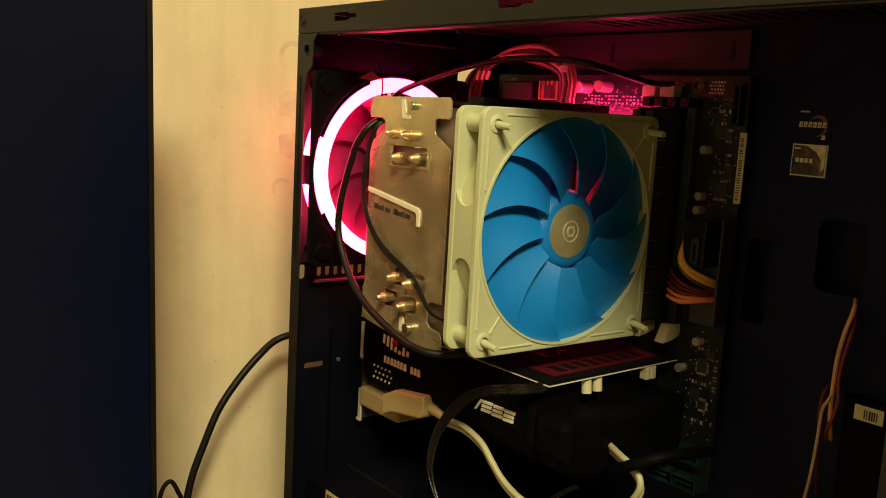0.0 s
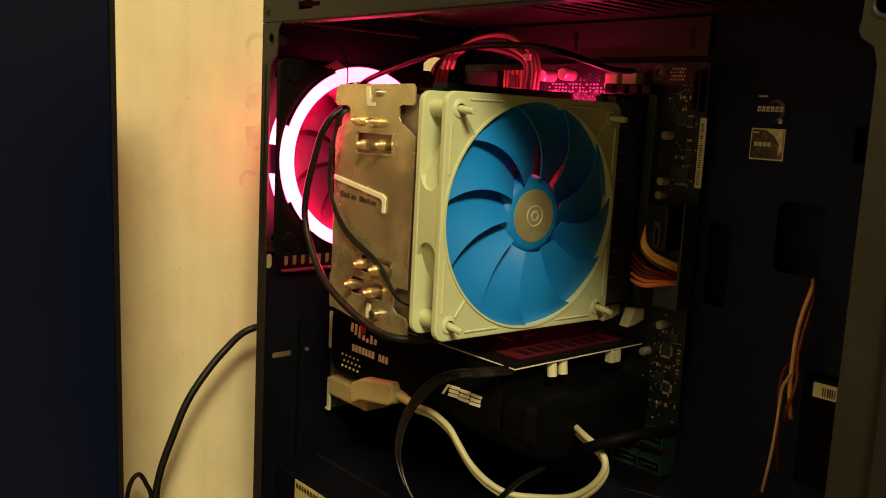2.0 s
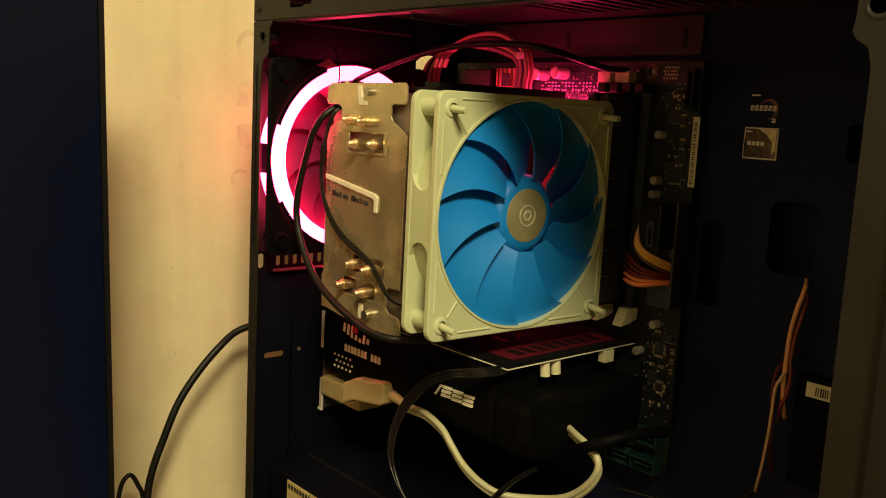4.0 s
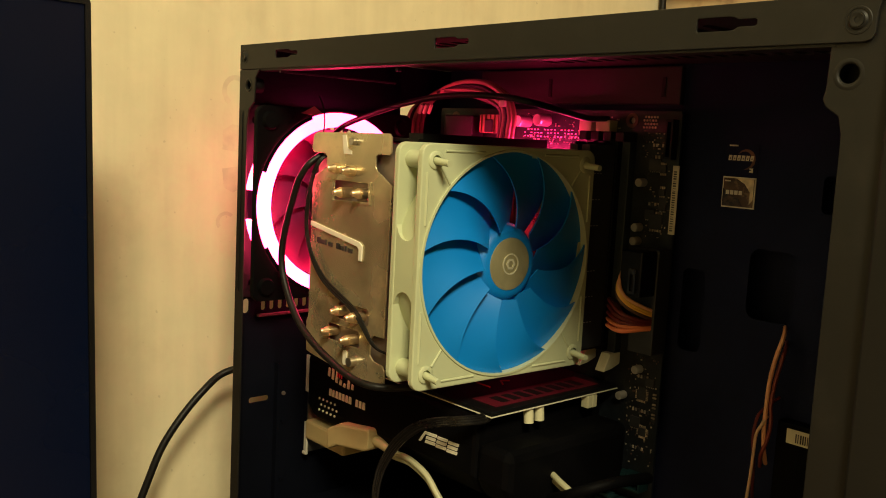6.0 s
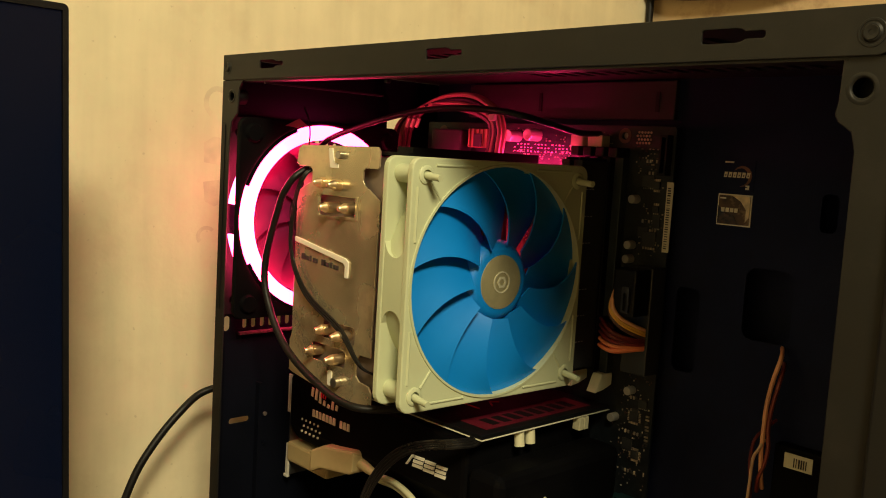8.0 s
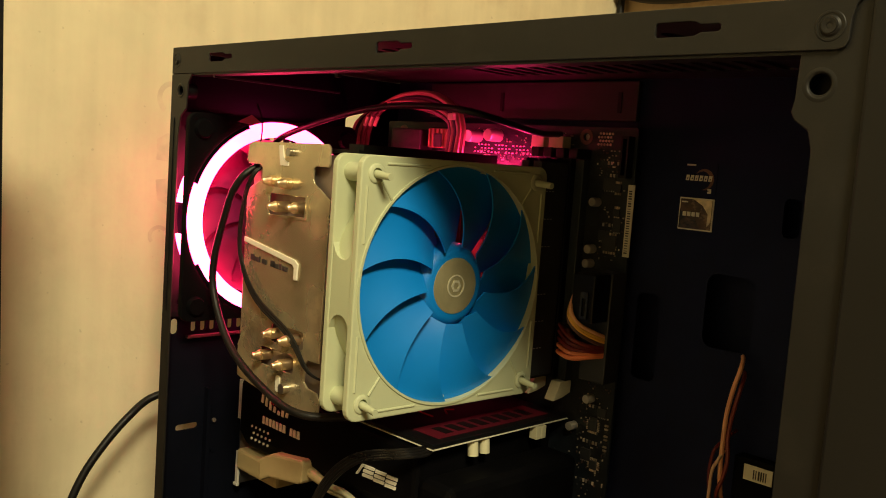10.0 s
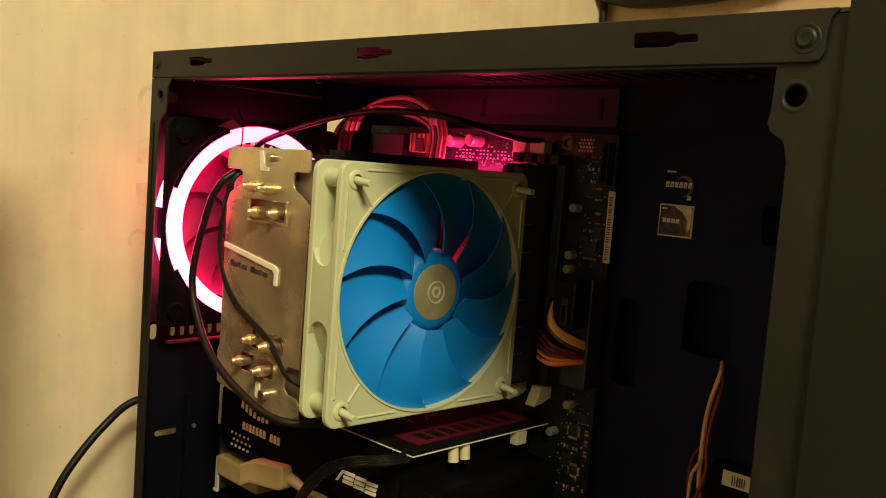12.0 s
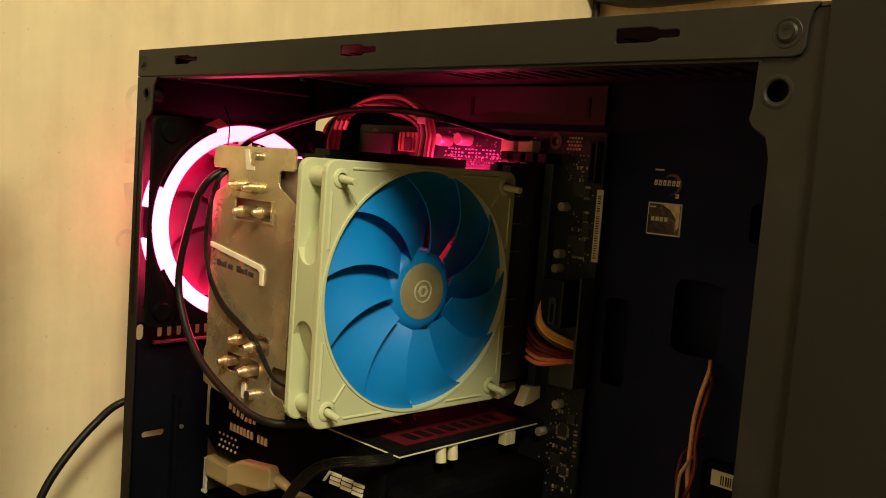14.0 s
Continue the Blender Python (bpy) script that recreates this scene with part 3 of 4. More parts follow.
part("fin_shroud_side", box(0.138, 0.150, PY + 0.006, 0.142, 0.3535, 0.3565), BLACK, cooler)
for k, (u, v) in enumerate(((0.0815, 0.3335), (0.0965, 0.3330), (0.0905, 0.3200), (0.1060, 0.3205), (0.0905, 0.2495), (0.1065, 0.2485), (0.0805, 0.2355), (0.1010, 0.2340))):
    stub = 0.0034 + 0.0008 * (k % 3)
    part("heat_pipe", rod((u, 0.166, v), (u, PY - stub, v), 0.0031, 18), COPPER, cooler, smooth=True)
    tip = lathe([(0.0001, 0.0046), (0.0012, 0.0045), (0.0017, 0.0040), (0.0020, 0.0026), (0.0027, 0.0010), (0.0031, 0.0), (0.0001, 0.0)], 18, closed=False)
    bmesh.ops.transform(tip, matrix=pose(u, PY - stub, v, 0, 0, -90) @ Matrix.Diagonal((1, 0.75 + 0.12 * (k % 2), 1, 1)), verts=tip.verts)
    part("pipe_tip", tip, COPPER, cooler, "crimped copper pipe tip", smooth=True)
part("cooler_base", box(0.072, 0.128, 0.160, 0.1775, 0.258, 0.314), ALU, cooler, "polished metal base block", bevel=0.0015)
part("plate_fold", sheet([(0.0755, 0.3275), (0.0755, 0.3130), (0.1135, 0.3145), (0.1135, 0.3275), (0.1117, 0.3275), (0.1117, 0.3160), (0.0773, 0.3148), (0.0773, 0.3275)], (), YP, PY - 0.0006, PY), ALU, top_plate, bevel=0.0002)
part("embossed_stroke", sheet([(0.0555, 0.3), (0.0555, 0.297), (0.104, 0.2895), (0.1055, 0.288), (0.1055, 0.2815), (0.1085, 0.2815), (0.109, 0.2905), (0.106, 0.2925)], (), YP, PY - 0.0011, PY), PRINT, top_plate, "pale embossed hooked line", bevel=0.0004)
part("embossed_mark", sheet([(0.085, 0.3535), (0.0885, 0.3535), (0.0905, 0.3455), (0.0945, 0.3445), (0.0945, 0.3425), (0.087, 0.3425)], (), YP, PY - 0.0006, PY), PRINT, top_plate)
part("plate_screw", rod((0.097, PY - 0.003, 0.350), (0.097, PY, 0.350), 0.0022, 12), CHROME, top_plate, smooth=True)
part("plate_screw", rod((0.104, PY - 0.004, 0.2215), (0.104, PY, 0.2215), 0.0028, 14), CHROME, top_plate, smooth=True)
part("plate_slot", sheet(rect(0.0935, 0.0975, 0.2175, 0.2265, 0.0015, 3), (), YP, PY - 0.0005, PY), PRINT, top_plate)
# printed lettering, as plain bars
for k, (w, h) in enumerate(((0.0035, 0.004), (0.0024, 0.003), (0.0024, 0.003), (0.0012, 0.004), (0.0024, 0.003), (0.0018, 0.003), (0, 0), (0.004, 0.004), (0.0024, 0.003), (0.0022, 0.003), (0.0018, 0.0038), (0.0024, 0.003), (0.0018, 0.003))):
    if w:
        u = 0.0620 + 0.0029 * k
        part("print_bar", box(u, u + w, PY - 0.0003, PY - 0.00005, 0.2872 - 0.0002 * k, 0.2872 - 0.0002 * k + 0.85 * h), INK, top_plate)

# ---- the blue cooler fan ----
FA = 0.065
fan = thing("cooler_fan", "cream framed cooling fan with glossy blue blades", "fan", (0.1655, 0.0875, 0.2868), turn=(0, 0, -2.9))
bolt = 0.0563
bolt_holes = [disc(a * bolt, b * bolt, 0.0026, 12) for a in (-1, 1) for b in (-1, 1)]
for d0, d1, nm in ((0.0075, 0.0115, "front_flange"), (-0.0125, -0.0085, "rear_flange")):
    part(nm, sheet(rect(-FA, FA, -FA, FA, 0.006), [disc(0, 0, 0.0628, 72), *bolt_holes], XP, d0, d1), CREAM, fan, bevel=0.0007)
part("duct", lathe([(0.0628, -0.0124), (0.0646, -0.0084), (0.0646, 0.0074), (0.0634, 0.0123), (0.0622, 0.0123), (0.0622, -0.0124)], 80), CREAM, fan, smooth=True)
for rot in range(4):
    r = 0.0078
    prof = [(-0.0215, -0.0086), (0.0215, -0.0086)] + [(0.0215 - r * math.sin(math.pi * k / 10), -r * math.cos(math.pi * k / 10)) for k in range(1, 10)] + [(0.0215, 0.0076), (-0.0215, 0.0076)] + [(-0.0215 + r * math.sin(math.pi * k / 10), r * math.cos(math.pi * k / 10)) for k in range(1, 10)]
    bm = sheet([(a, b) for a, b in prof], (), Matrix(((0, 1, 0, 0), (0, 0, 1, 0), (1, 0, 0, 0), (0, 0, 0, 1))), -FA + 0.0004, -FA + 0.006)
    bmesh.ops.transform(bm, matrix=Matrix.Rotation(rot * math.pi / 2, 4, "X"), verts=bm.verts)
    part("side_web", bm, CREAM, fan, bevel=0.0006)
for a in (-1, 1):
    for b in (-1, 1):
        bm = lathe([(0.0027, -0.009), (0.0048, -0.009), (0.0048, 0.0120), (0.0040, 0.0126), (0.0027, 0.0126)], 20)
        bmesh.ops.translate(bm, verts=bm.verts, vec=(0, a * bolt, b * bolt))
        part("bolt_boss", bm, CREAM, fan, smooth=True)
        part("push_pin", rod((0.009, a * bolt, b * bolt), (0.0235, a * bolt - 0.0005, b * bolt - 0.0012), 0.0021, 12, 0.0017), CREAM, fan, "pale push pin", smooth=True)
        for p, q in (((0.0500, 0.0612), (0.0225, 0.0612)), ((0.0612, 0.0500), (0.0612, 0.0225)), ((0.0525, 0.0525), (0.0462, 0.0440))):
            part("corner_rib", rod((0.0115, a * p[0], b * p[1]), (0.0115, a * q[0], b * q[1]), 0.0007, 8), CREAM, fan)
hub = part("hub", lathe([(0.0001, 0.0115), (0.0170, 0.0115), (0.0200, 0.0100), (0.0228, 0.006), (0.0235, -0.010), (0.0001, -0.010)], 56, closed=False), BLUE, fan, smooth=True)
part("hub_label", lathe([(0.0001, 0.0123), (0.0130, 0.0121), (0.0148, 0.0117), (0.0150, 0.0112), (0.0001, 0.0114)], 48, closed=False), HUBLABEL, hub, "brushed gold round label", smooth=True)
part("label_ring", lathe([(0.0052, 0.0125), (0.0060, 0.0125), (0.0060, 0.0120), (0.0052, 0.0120)], 32), HUBMARK, hub)
part("label_mark", sheet(disc(0, 0, 0.0034, 6), [disc(0, 0, 0.0020, 6)], XP, 0.0120, 0.0125), HUBMARK, hub)
first = part("blade", blade(0.0205, 0.0621, 33, 5, 0.0188, 0.0515, 0.0010, 0.30, 16, 13, 0.02), BLUE, fan, smooth=True)
first.location = (0.0088, 0, 0)
for k in range(1, 11):
    o = new("blade", first.data)
    o.parent, o.rotation_euler, o.location = fan, (2 * math.pi * k / 11, 0, 0), (0.0088, 0, 0)
for k in range(4):
    a = radians(25 + 90 * k)
    part("strut", rod((-0.0115, 0.02 * math.cos(a), 0.02 * math.sin(a)), (-0.0115, 0.063 * math.cos(a + 0.2), 0.063 * math.sin(a + 0.2)), 0.0022, 8), CREAM, fan)

# ---- motherboard ----
mb = thing("motherboard", "dark circuit board with slots, capacitors and chips", "motherboard")
MY = 0.185
part("board", sheet(rect(0.003, 0.2160, 0.128, 0.3775, 0.002), [disc(0.1805, 0.3715, 0.0021, 14)], YP, MY, MY + 0.0017), PCB, mb)
for u, v in ((0.1805, 0.3715), (0.02, 0.3705), (0.186, 0.14)):
    part("standoff", rod((u, MY + 0.0017, v), (u, 0.194, v), 0.003, 10), TIN, mb)
    bm = lathe([(0.0024, -0.0001), (0.0046, -0.0001), (0.0046, -0.0004), (0.0024, -0.0004)], 20)
    bmesh.ops.transform(bm, matrix=pose(u, MY, v, 0, 0, 90), verts=bm.verts)
    part("screw_pad", bm, W_BRO, mb)


def capacitor(u, v, r=0.0032, h=0.009, m=CAP):
    bm = lathe([(0.0001, 0), (r, 0), (r, h * 0.86), (r * 0.93, h * 0.9), (r, h * 0.93), (r * 0.9, h), (0.0001, h)], 20, closed=False)
    bmesh.ops.transform(bm, matrix=pose(u, MY, v, 0, 0, -90), verts=bm.verts)
    part("capacitor", bm, m, mb, smooth=True)


for u, v in ((0.0935, 0.3690), (0.1110, 0.3700), (0.1925, 0.334), (0.192, 0.3065), (0.1915, 0.298), (0.2005, 0.219), (0.19, 0.2)):
    capacitor(u, v, 0.0040 if v > 0.36 else 0.0026, 0.011 if v > 0.36 else 0.006)
for k in range(4):
    part("memory_slot", box(0.1505 + 0.0095 * k, 0.1565 + 0.0095 * k, 0.1785, MY, 0.226, 0.358), SLOTBLUE if k in (3,) else BLACK, mb, bevel=0.0004)
    part("slot_latch", box(0.1503 + 0.0095 * k, 0.1567 + 0.0095 * k, 0.171, MY, 0.358, 0.364), BLACK, mb, bevel=0.0008)
for k in (1, 3):
    part("slot_latch", sheet([(0.2155, 0.168), (0.2265, 0.1735), (0.2265, 0.184), (0.219, 0.184), (0.2165, 0.176)], (), Matrix(((0, 0, 1, 0), (0, 1, 0, 0), (1, 0, 0, 0), (0, 0, 0, 1))), 0.150 + 0.0095 * k, 0.1572 + 0.0095 * k), NYLON, mb, "ivory latch", bevel=0.0006)
part("power_socket", box(0.199, 0.2165, 0.172, MY, 0.232, 0.2955), RAMCOAT, mb, bevel=0.0006)
for u, v, w, h in ((0.0655, 0.3665, 0.024, 0.013), (0.150, 0.366, 0.010, 0.010), (0.164, 0.366, 0.011, 0.010)):
    part("connector", box(u - w / 2, u + w / 2, MY - 0.008, MY, v - h / 2, v + h / 2), NYLON if u > 0.1 else TANPART, mb, bevel=0.0006)
for k in range(6):
    part("ridge", box(0.0545 + 0.0042 * k, 0.0561 + 0.0042 * k, MY - 0.0090, MY - 0.0081, 0.3605, 0.3725), TANPART, mb)
part("choke", box(0.0610, 0.0685, MY - 0.0105, MY - 0.0091, 0.3605, 0.3695), CHIP, mb, bevel=0.0006)
part("heatsink", box(0.02, 0.05, MY - 0.012, MY, 0.345, 0.372), CHIP, mb, bevel=0.001)
# drive ports
def port(u, v):
    wall = [(0.0, 0.0), (0.019, 0.0), (0.019, 0.0085), (0.0145, 0.0085), (0.0145, 0.0095), (0.0045, 0.0095), (0.0045, 0.0085), (0.0, 0.0085)]
    inner = [(0.0011, 0.0011), (0.0179, 0.0011), (0.0179, 0.0074), (0.0011, 0.0074)]
    socket = part("drive_port", sheet([(u + a, v + b) for a, b in wall], [[(u + a, v + b) for a, b in inner]], YP, MY - 0.010, MY - 0.0005), TEAL, mb, "dark teal hollow port")
    part("tongue", box(u + 0.0035, u + 0.0150, MY - 0.0085, MY - 0.0005, v + 0.0036, v + 0.0049), TEAL, socket)
    part("tongue_key", box(u + 0.0035, u + 0.0047, MY - 0.0085, MY - 0.0005, v + 0.0022, v + 0.0035), TEAL, socket)


port(0.1945, 0.1445), port(0.1765, 0.1270), port(0.1945, 0.1270)
LED = glow("pink_board_light", (1.0, 0.02, 0.125), 650.0)
for u in (0.098, 0.112, 0.126, 0.140, 0.152):
    part("board_light", box(u - 0.0010, u + 0.0010, MY - 0.0130, MY - 0.0115, 0.3500, 0.3515), LED, mb, "tiny glowing pink board light")
LED_SMALL = glow("small_pink_light", (1.0, 0.02, 0.14), 1.7)
for k in range(22):
    u = 0.0915 + 0.0030 * k
    for v in (0.3594, 0.3618, 0.3640):
        if (k * 7 + round(v * 1e4)) % 5:
            part("board_light", box(u - 0.0002 - 0.0002 * (k % 3), u + 0.0003, MY - 0.0010, MY - 0.0002, v - 0.0003 - 0.0002 * (k % 2), v + 0.0003), LED_SMALL, mb, "tiny glowing pink board light")
# chips and small parts, scattered
rng = random.Random(5)
zones = [(0.190, 0.213, 0.350, 0.366, 60, 0), (0.196, 0.212, 0.30, 0.350, 46, 0), (0.082, 0.175, 0.366, 0.3765, 60, 1), (0.090, 0.158, 0.3545, 0.3575, 90, 1), (0.090, 0.158, 0.3585, 0.3605, 60, 1), (0.188, 0.214, 0.158, 0.195, 70, 0), (0.192, 0.214, 0.195, 0.228, 40, 0), (0.12, 0.18, 0.133, 0.2, 30, 0)]
taken = set()
for x0, x1, z0, z1, n, lit in zones:
    for k in range(n):
        u, v = 0.0011 * round(rng.uniform(x0, x1) / 0.0011), 0.0013 * round(rng.uniform(z0, z1) / 0.0013)
        if (round(u, 5), round(v, 5)) in taken or (0.198 < u < 0.218 and 0.228 < v < 0.30):
            continue
        taken.add((round(u, 5), round(v, 5)))
        w, h = rng.choice(((0.0010, 0.0005), (0.0005, 0.0010), (0.0005, 0.0010), (0.0008, 0.0008), (0.0004, 0.0007)))
        part("chip", box(u - w / 2, u + w / 2, MY - rng.uniform(0.0004, 0.0009), MY, v - h / 2, v + h / 2), rng.choice((TIN, TIN, CHIP) if lit else (SOLDER, SOLDER, W_BRO, CHIP)), mb)
for u, v, w, h in ((0.2, 0.345, 0.008, 0.007), (0.2075, 0.322, 0.005, 0.008), (0.199, 0.315, 0.007, 0.006), (0.2, 0.185, 0.007, 0.007), (0.209, 0.212, 0.006, 0.005), (0.204, 0.205, 0.005, 0.006)):
    chip = part("chip", box(u - w / 2, u + w / 2, MY - 0.0012, MY, v - h / 2, v + h / 2), CHIP, mb, bevel=0.0002)
    for s in range(5):
        part("chip_pin", box(u - w / 2 + (s + 0.3) * w / 5, u - w / 2 + (s + 0.6) * w / 5, MY - 0.0005, MY, v - h / 2 - 0.0009, v - h / 2 - 0.0001), TIN, chip)
for i in range(5):
    for j in range(4):
        part("solder_dot", rod((0.1895 + 0.0021 * i + 0.0010 * (j % 2), MY, 0.3675 + 0.0021 * j), (0.1895 + 0.0021 * i + 0.0010 * (j % 2), MY - 0.0004, 0.3675 + 0.0021 * j), 0.0008, 6), SOLDER, mb)
def packaged_chip(u, v, w, n, rows=4):
    """A square chip with solder pads along its sides."""
    body = part("chip", box(u - w / 2, u + w / 2, MY - 0.0014, MY, v - w / 2, v + w / 2), CHIP, mb, bevel=0.0003)
    for side in range(rows):
        for q in range(n):
            o = w * ((q + 0.5) / n - 0.5)
            a, b = ((o, -w / 2 - 0.0009), (o, w / 2 + 0.0009), (-w / 2 - 0.0009, o), (w / 2 + 0.0009, o))[side]
            e, f = (w / n * 0.28, 0.0007) if side < 2 else (0.0007, w / n * 0.28)
            part("chip_pin", box(u + a - e, u + a + e, MY - 0.0006, MY, v + b - f, v + b + f), SOLDER, body)


packaged_chip(0.2035, 0.2030, 0.0060, 6)
packaged_chip(0.2060, 0.1800, 0.0050, 5)
packaged_chip(0.2035, 0.3110, 0.0090, 5, 2)
packaged_chip(0.2060, 0.3430, 0.0045, 4, 2)
packaged_chip(0.2065, 0.3290, 0.0040, 3, 2)
for v, n in ((0.3570, 6), (0.3500, 5), (0.3215, 4), (0.2145, 5), (0.1930, 6), (0.1690, 5)):
    for q in range(n):
        part("resistor", box(0.1975 + 0.0022 * q, 0.1986 + 0.0022 * q, MY - 0.0009, MY, v - 0.0010, v + 0.0010), (SOLDER, TIN, CHIP)[(q + n) % 3], mb, bevel=0.0001)
for q in range(9):
    part("resistor", box(0.2118, 0.2142, MY - 0.0009, MY, 0.1880 + 0.0021 * q, 0.1891 + 0.0021 * q), SOLDER if q % 3 else CHIP, mb, bevel=0.0001)
part("edge_socket", sheet(rect(0.2090, 0.2140, 0.3490, 0.3725, 0.0004, 2), [rect(0.2102, 0.2128, 0.3505, 0.3710)], YP, MY - 0.006, MY), BLACK, mb, "black header shell")
lab = part("barcode_label", box(0.2128, 0.2172, MY - 0.0006, MY - 0.0001, 0.3045, 0.3455), PAPER, mb, "white barcode label")
for k in range(26):
    z = 0.3065 + 0.0014 * k
    part("print_bar", box(0.2138, 0.2158, MY - 0.0009, MY - 0.0007, z, z + rng.uniform(0.0003, 0.0009)), INK, lab)

for k in (1, 2):
    ram = thing("memory_module", "black memory module standing in its slot", "memory module", group="memory modules")
    u = 0.1535 + 0.0095 * k
    part("board", box(u - 0.0006, u + 0.0006, 0.1525, 0.1800, 0.2275, 0.3570), PCB, ram)
    spreader = part("heat_spreader", box(u - 0.0032, u + 0.0032, 0.1515, 0.1765, 0.2295, 0.3555), RAMCOAT, ram, bevel=0.0006)
    for q, z in enumerate((0.246, 0.262, 0.278, 0.306, 0.322, 0.338)):
        for s in range(4):
            part("contact_mark", box(u + 0.0032, u + 0.0034, 0.1545 + 0.0028 * s, 0.1560 + 0.0028 * s, z, z + 0.0005), CAP, spreader)

# ---- graphics card ----
gpu = thing("graphics_card", "black graphics card with a red striped backplate", "graphics card")
part("backplate", box(0.006, 0.187, 0.0695, 0.181, 0.2042, 0.2066), BLACK, gpu, bevel=0.0004)
part("board", box(0.004, 0.1875, 0.0690, 0.1815, 0.2037, 0.2041), PAPER, gpu, "pale edged circuit board")
shr = [(0.067, 0.2020), (0.067, 0.168), (0.074, 0.156), (0.10, 0.150), (0.165, 0.150), (0.178, 0.156), (0.178, 0.2020)]
shroud = part("shroud", sheet(shr, (), XP, 0.010, 0.1785), SHROUD, gpu, bevel=0.003)
part("shroud_end", sheet([(0.067, 0.1880), (0.067, 0.168), (0.074, 0.156), (0.10, 0.150), (0.165, 0.150), (0.172, 0.156), (0.172, 0.1880)], (), XP, 0.1787, 0.2045), SHROUD, gpu, bevel=0.005)
stripe = part("red_stripe", box(0.161, 0.181, 0.079, 0.170, 0.2067, 0.2069), REDPRINT, gpu, "red printed stripe")
for k in range(8):
    y = 0.088 + 0.0095 * k
    part("stripe_bar", sheet([(0.166, y), (0.177, y + 0.0006), (0.177, y + 0.0066), (0.166, y + 0.006)], (), ZP, 0.2070, 0.2071), BLACK, stripe)
# red strokes that paint the lights' reflection onto the backplate
for a, b in (((0.150, 0.105), (0.138, 0.105)), ((0.150, 0.116), (0.143, 0.121)), ((0.143, 0.121), (0.146, 0.126))):
    part("red_reflection", rod((a[0], a[1], 0.2068), (b[0], b[1], 0.2068), 0.0006, 6), REDLINE, gpu)
for z0, z1 in ((0.1725, 0.199), (0.1275, 0.1505)):
    part("mount_bracket", box(0.0008, 0.0042, 0.0718, 0.0732, z0, z1), ZINC, gpu, "bare zinc bracket edge", bevel=0.0003)
part("bracket_foot", box(-0.0008, 0.0040, 0.0714, 0.0738, 0.1264, 0.1286), ZINC, gpu, bevel=0.0006)
part("bracket_plate", sheet(rect(0.0735, 0.180, 0.128, 0.197), [rect(0.09 + 0.012 * k, 0.097 + 0.012 * k, 0.135, 0.15, 0.002, 2) for k in range(6)], XP, 0.0015, 0.0027), CHROME, gpu)
for i in range(5):
    for j in range(3):
        u = 0.026 + 0.0045 * i + 0.0022 * (j % 2)
        v = 0.1665 + 0.0040 * j
        part("vent_dot", rod((u, 0.0672, v), (u, 0.0664, v), 0.00085, 6), PRINT, shroud)
for k, (lo, hi) in enumerate(((0.1925, 0.1985), (0.1912, 0.1985), (0.1900, 0.1980), (0.1895, 0.1930), (0.1890, 0.1915), (0.1890, 0.1945), (0.1895, 0.1930))):
    u = 0.0350 + 0.0044 * k
    part("side_slot", sheet([(u, lo), (u + 0.0024, lo - 0.0003), (u + 0.0030, hi - 0.0006), (u + 0.0008, hi)], (), YP, 0.0664, 0.0669), PAPER, shroud)
for k in range(3):
    u = 0.0462 + 0.0022 * k
    part("red_claw", sheet([(u, 0.1945), (u + 0.0009, 0.1938), (u + 0.0016, 0.1992 - 0.0006 * k), (u + 0.0008, 0.1998 - 0.0006 * k)], (), YP, 0.0660, 0.0664), REDLINE, shroud, "red printed stroke")
# lettering on the shroud, as plain bars
for k in range(11):
    if k != 7:
        u = 0.0375 + 0.0037 * k
        part("print_bar", sheet([(u, 0.1795), (u + 0.0027, 0.1795), (u + 0.0025, 0.1840), (u + 0.0004, 0.1842)], (), YP, 0.0662, 0.0668), PRINT, shroud)
def skew(points, u, v):
    """Leans a small flat mark and sets it on the shroud's side."""
    return [(u + a + 0.22 * b, v + b + 0.05 * a) for a, b in points]


part("print_block", sheet(skew([(0, 0), (0.0016, 0), (0.0046, 0.0054), (0.0066, 0.0054), (0.0066, 0.0068), (0.0036, 0.0068)], 0.1310, 0.1755), (), YP, 0.0661, 0.0669), PRINT, shroud)
for k in range(3):
    u = 0.1368 + 0.0094 * k
    for lo, hi, w in ((0.0, 0.0017, 0.0084), (0.0025, 0.0042, 0.0080), (0.0051, 0.0068, 0.0084)):
        part("print_block", sheet(skew([(0, lo), (w, lo), (w, hi), (0, hi)], u, 0.1758), (), YP, 0.0661, 0.0669), PRINT, shroud)
for y in (0.103, 0.112):
    part("white_pin", rod((0.1835, y, 0.2031), (0.1845, y, 0.1945), 0.003, 12), NYLON, gpu, "ivory pin", smooth=True)
for k in range(2):
    part("power_pin", box(0.1825, 0.1880, 0.152 + 0.0046 * k, 0.1562 + 0.0046 * k, 0.1955, 0.2031), NYLON, gpu, "ivory power connector cell", bevel=0.0005)

# ---- beige plug and ivory cable ----
plug = thing("beige_plug", "beige plastic plug pushed into the card's bracket", "plug")
part("nose", box(0.0035, 0.050, 0.0705, 0.092, 0.1390, 0.1530), BEIGE, plug, bevel=0.002)
part("body", sheet([(0.045, 0.1455), (0.056, 0.1510), (0.085, 0.1555), (0.0890, 0.1575), (0.0900, 0.1690), (0.088, 0.1710), (0.058, 0.1665), (0.045, 0.1600)], (), YP, 0.0605, 0.090), BEIGE, plug, bevel=0.002)
part("strain_relief", rod((0.089, 0.0675, 0.1630), (0.1045, 0.0660, 0.1612), 0.0036, 14, 0.0024), BEIGE, plug, smooth=True)
c = thing("ivory_cable", "ivory double cable curling under the graphics card", "cable")
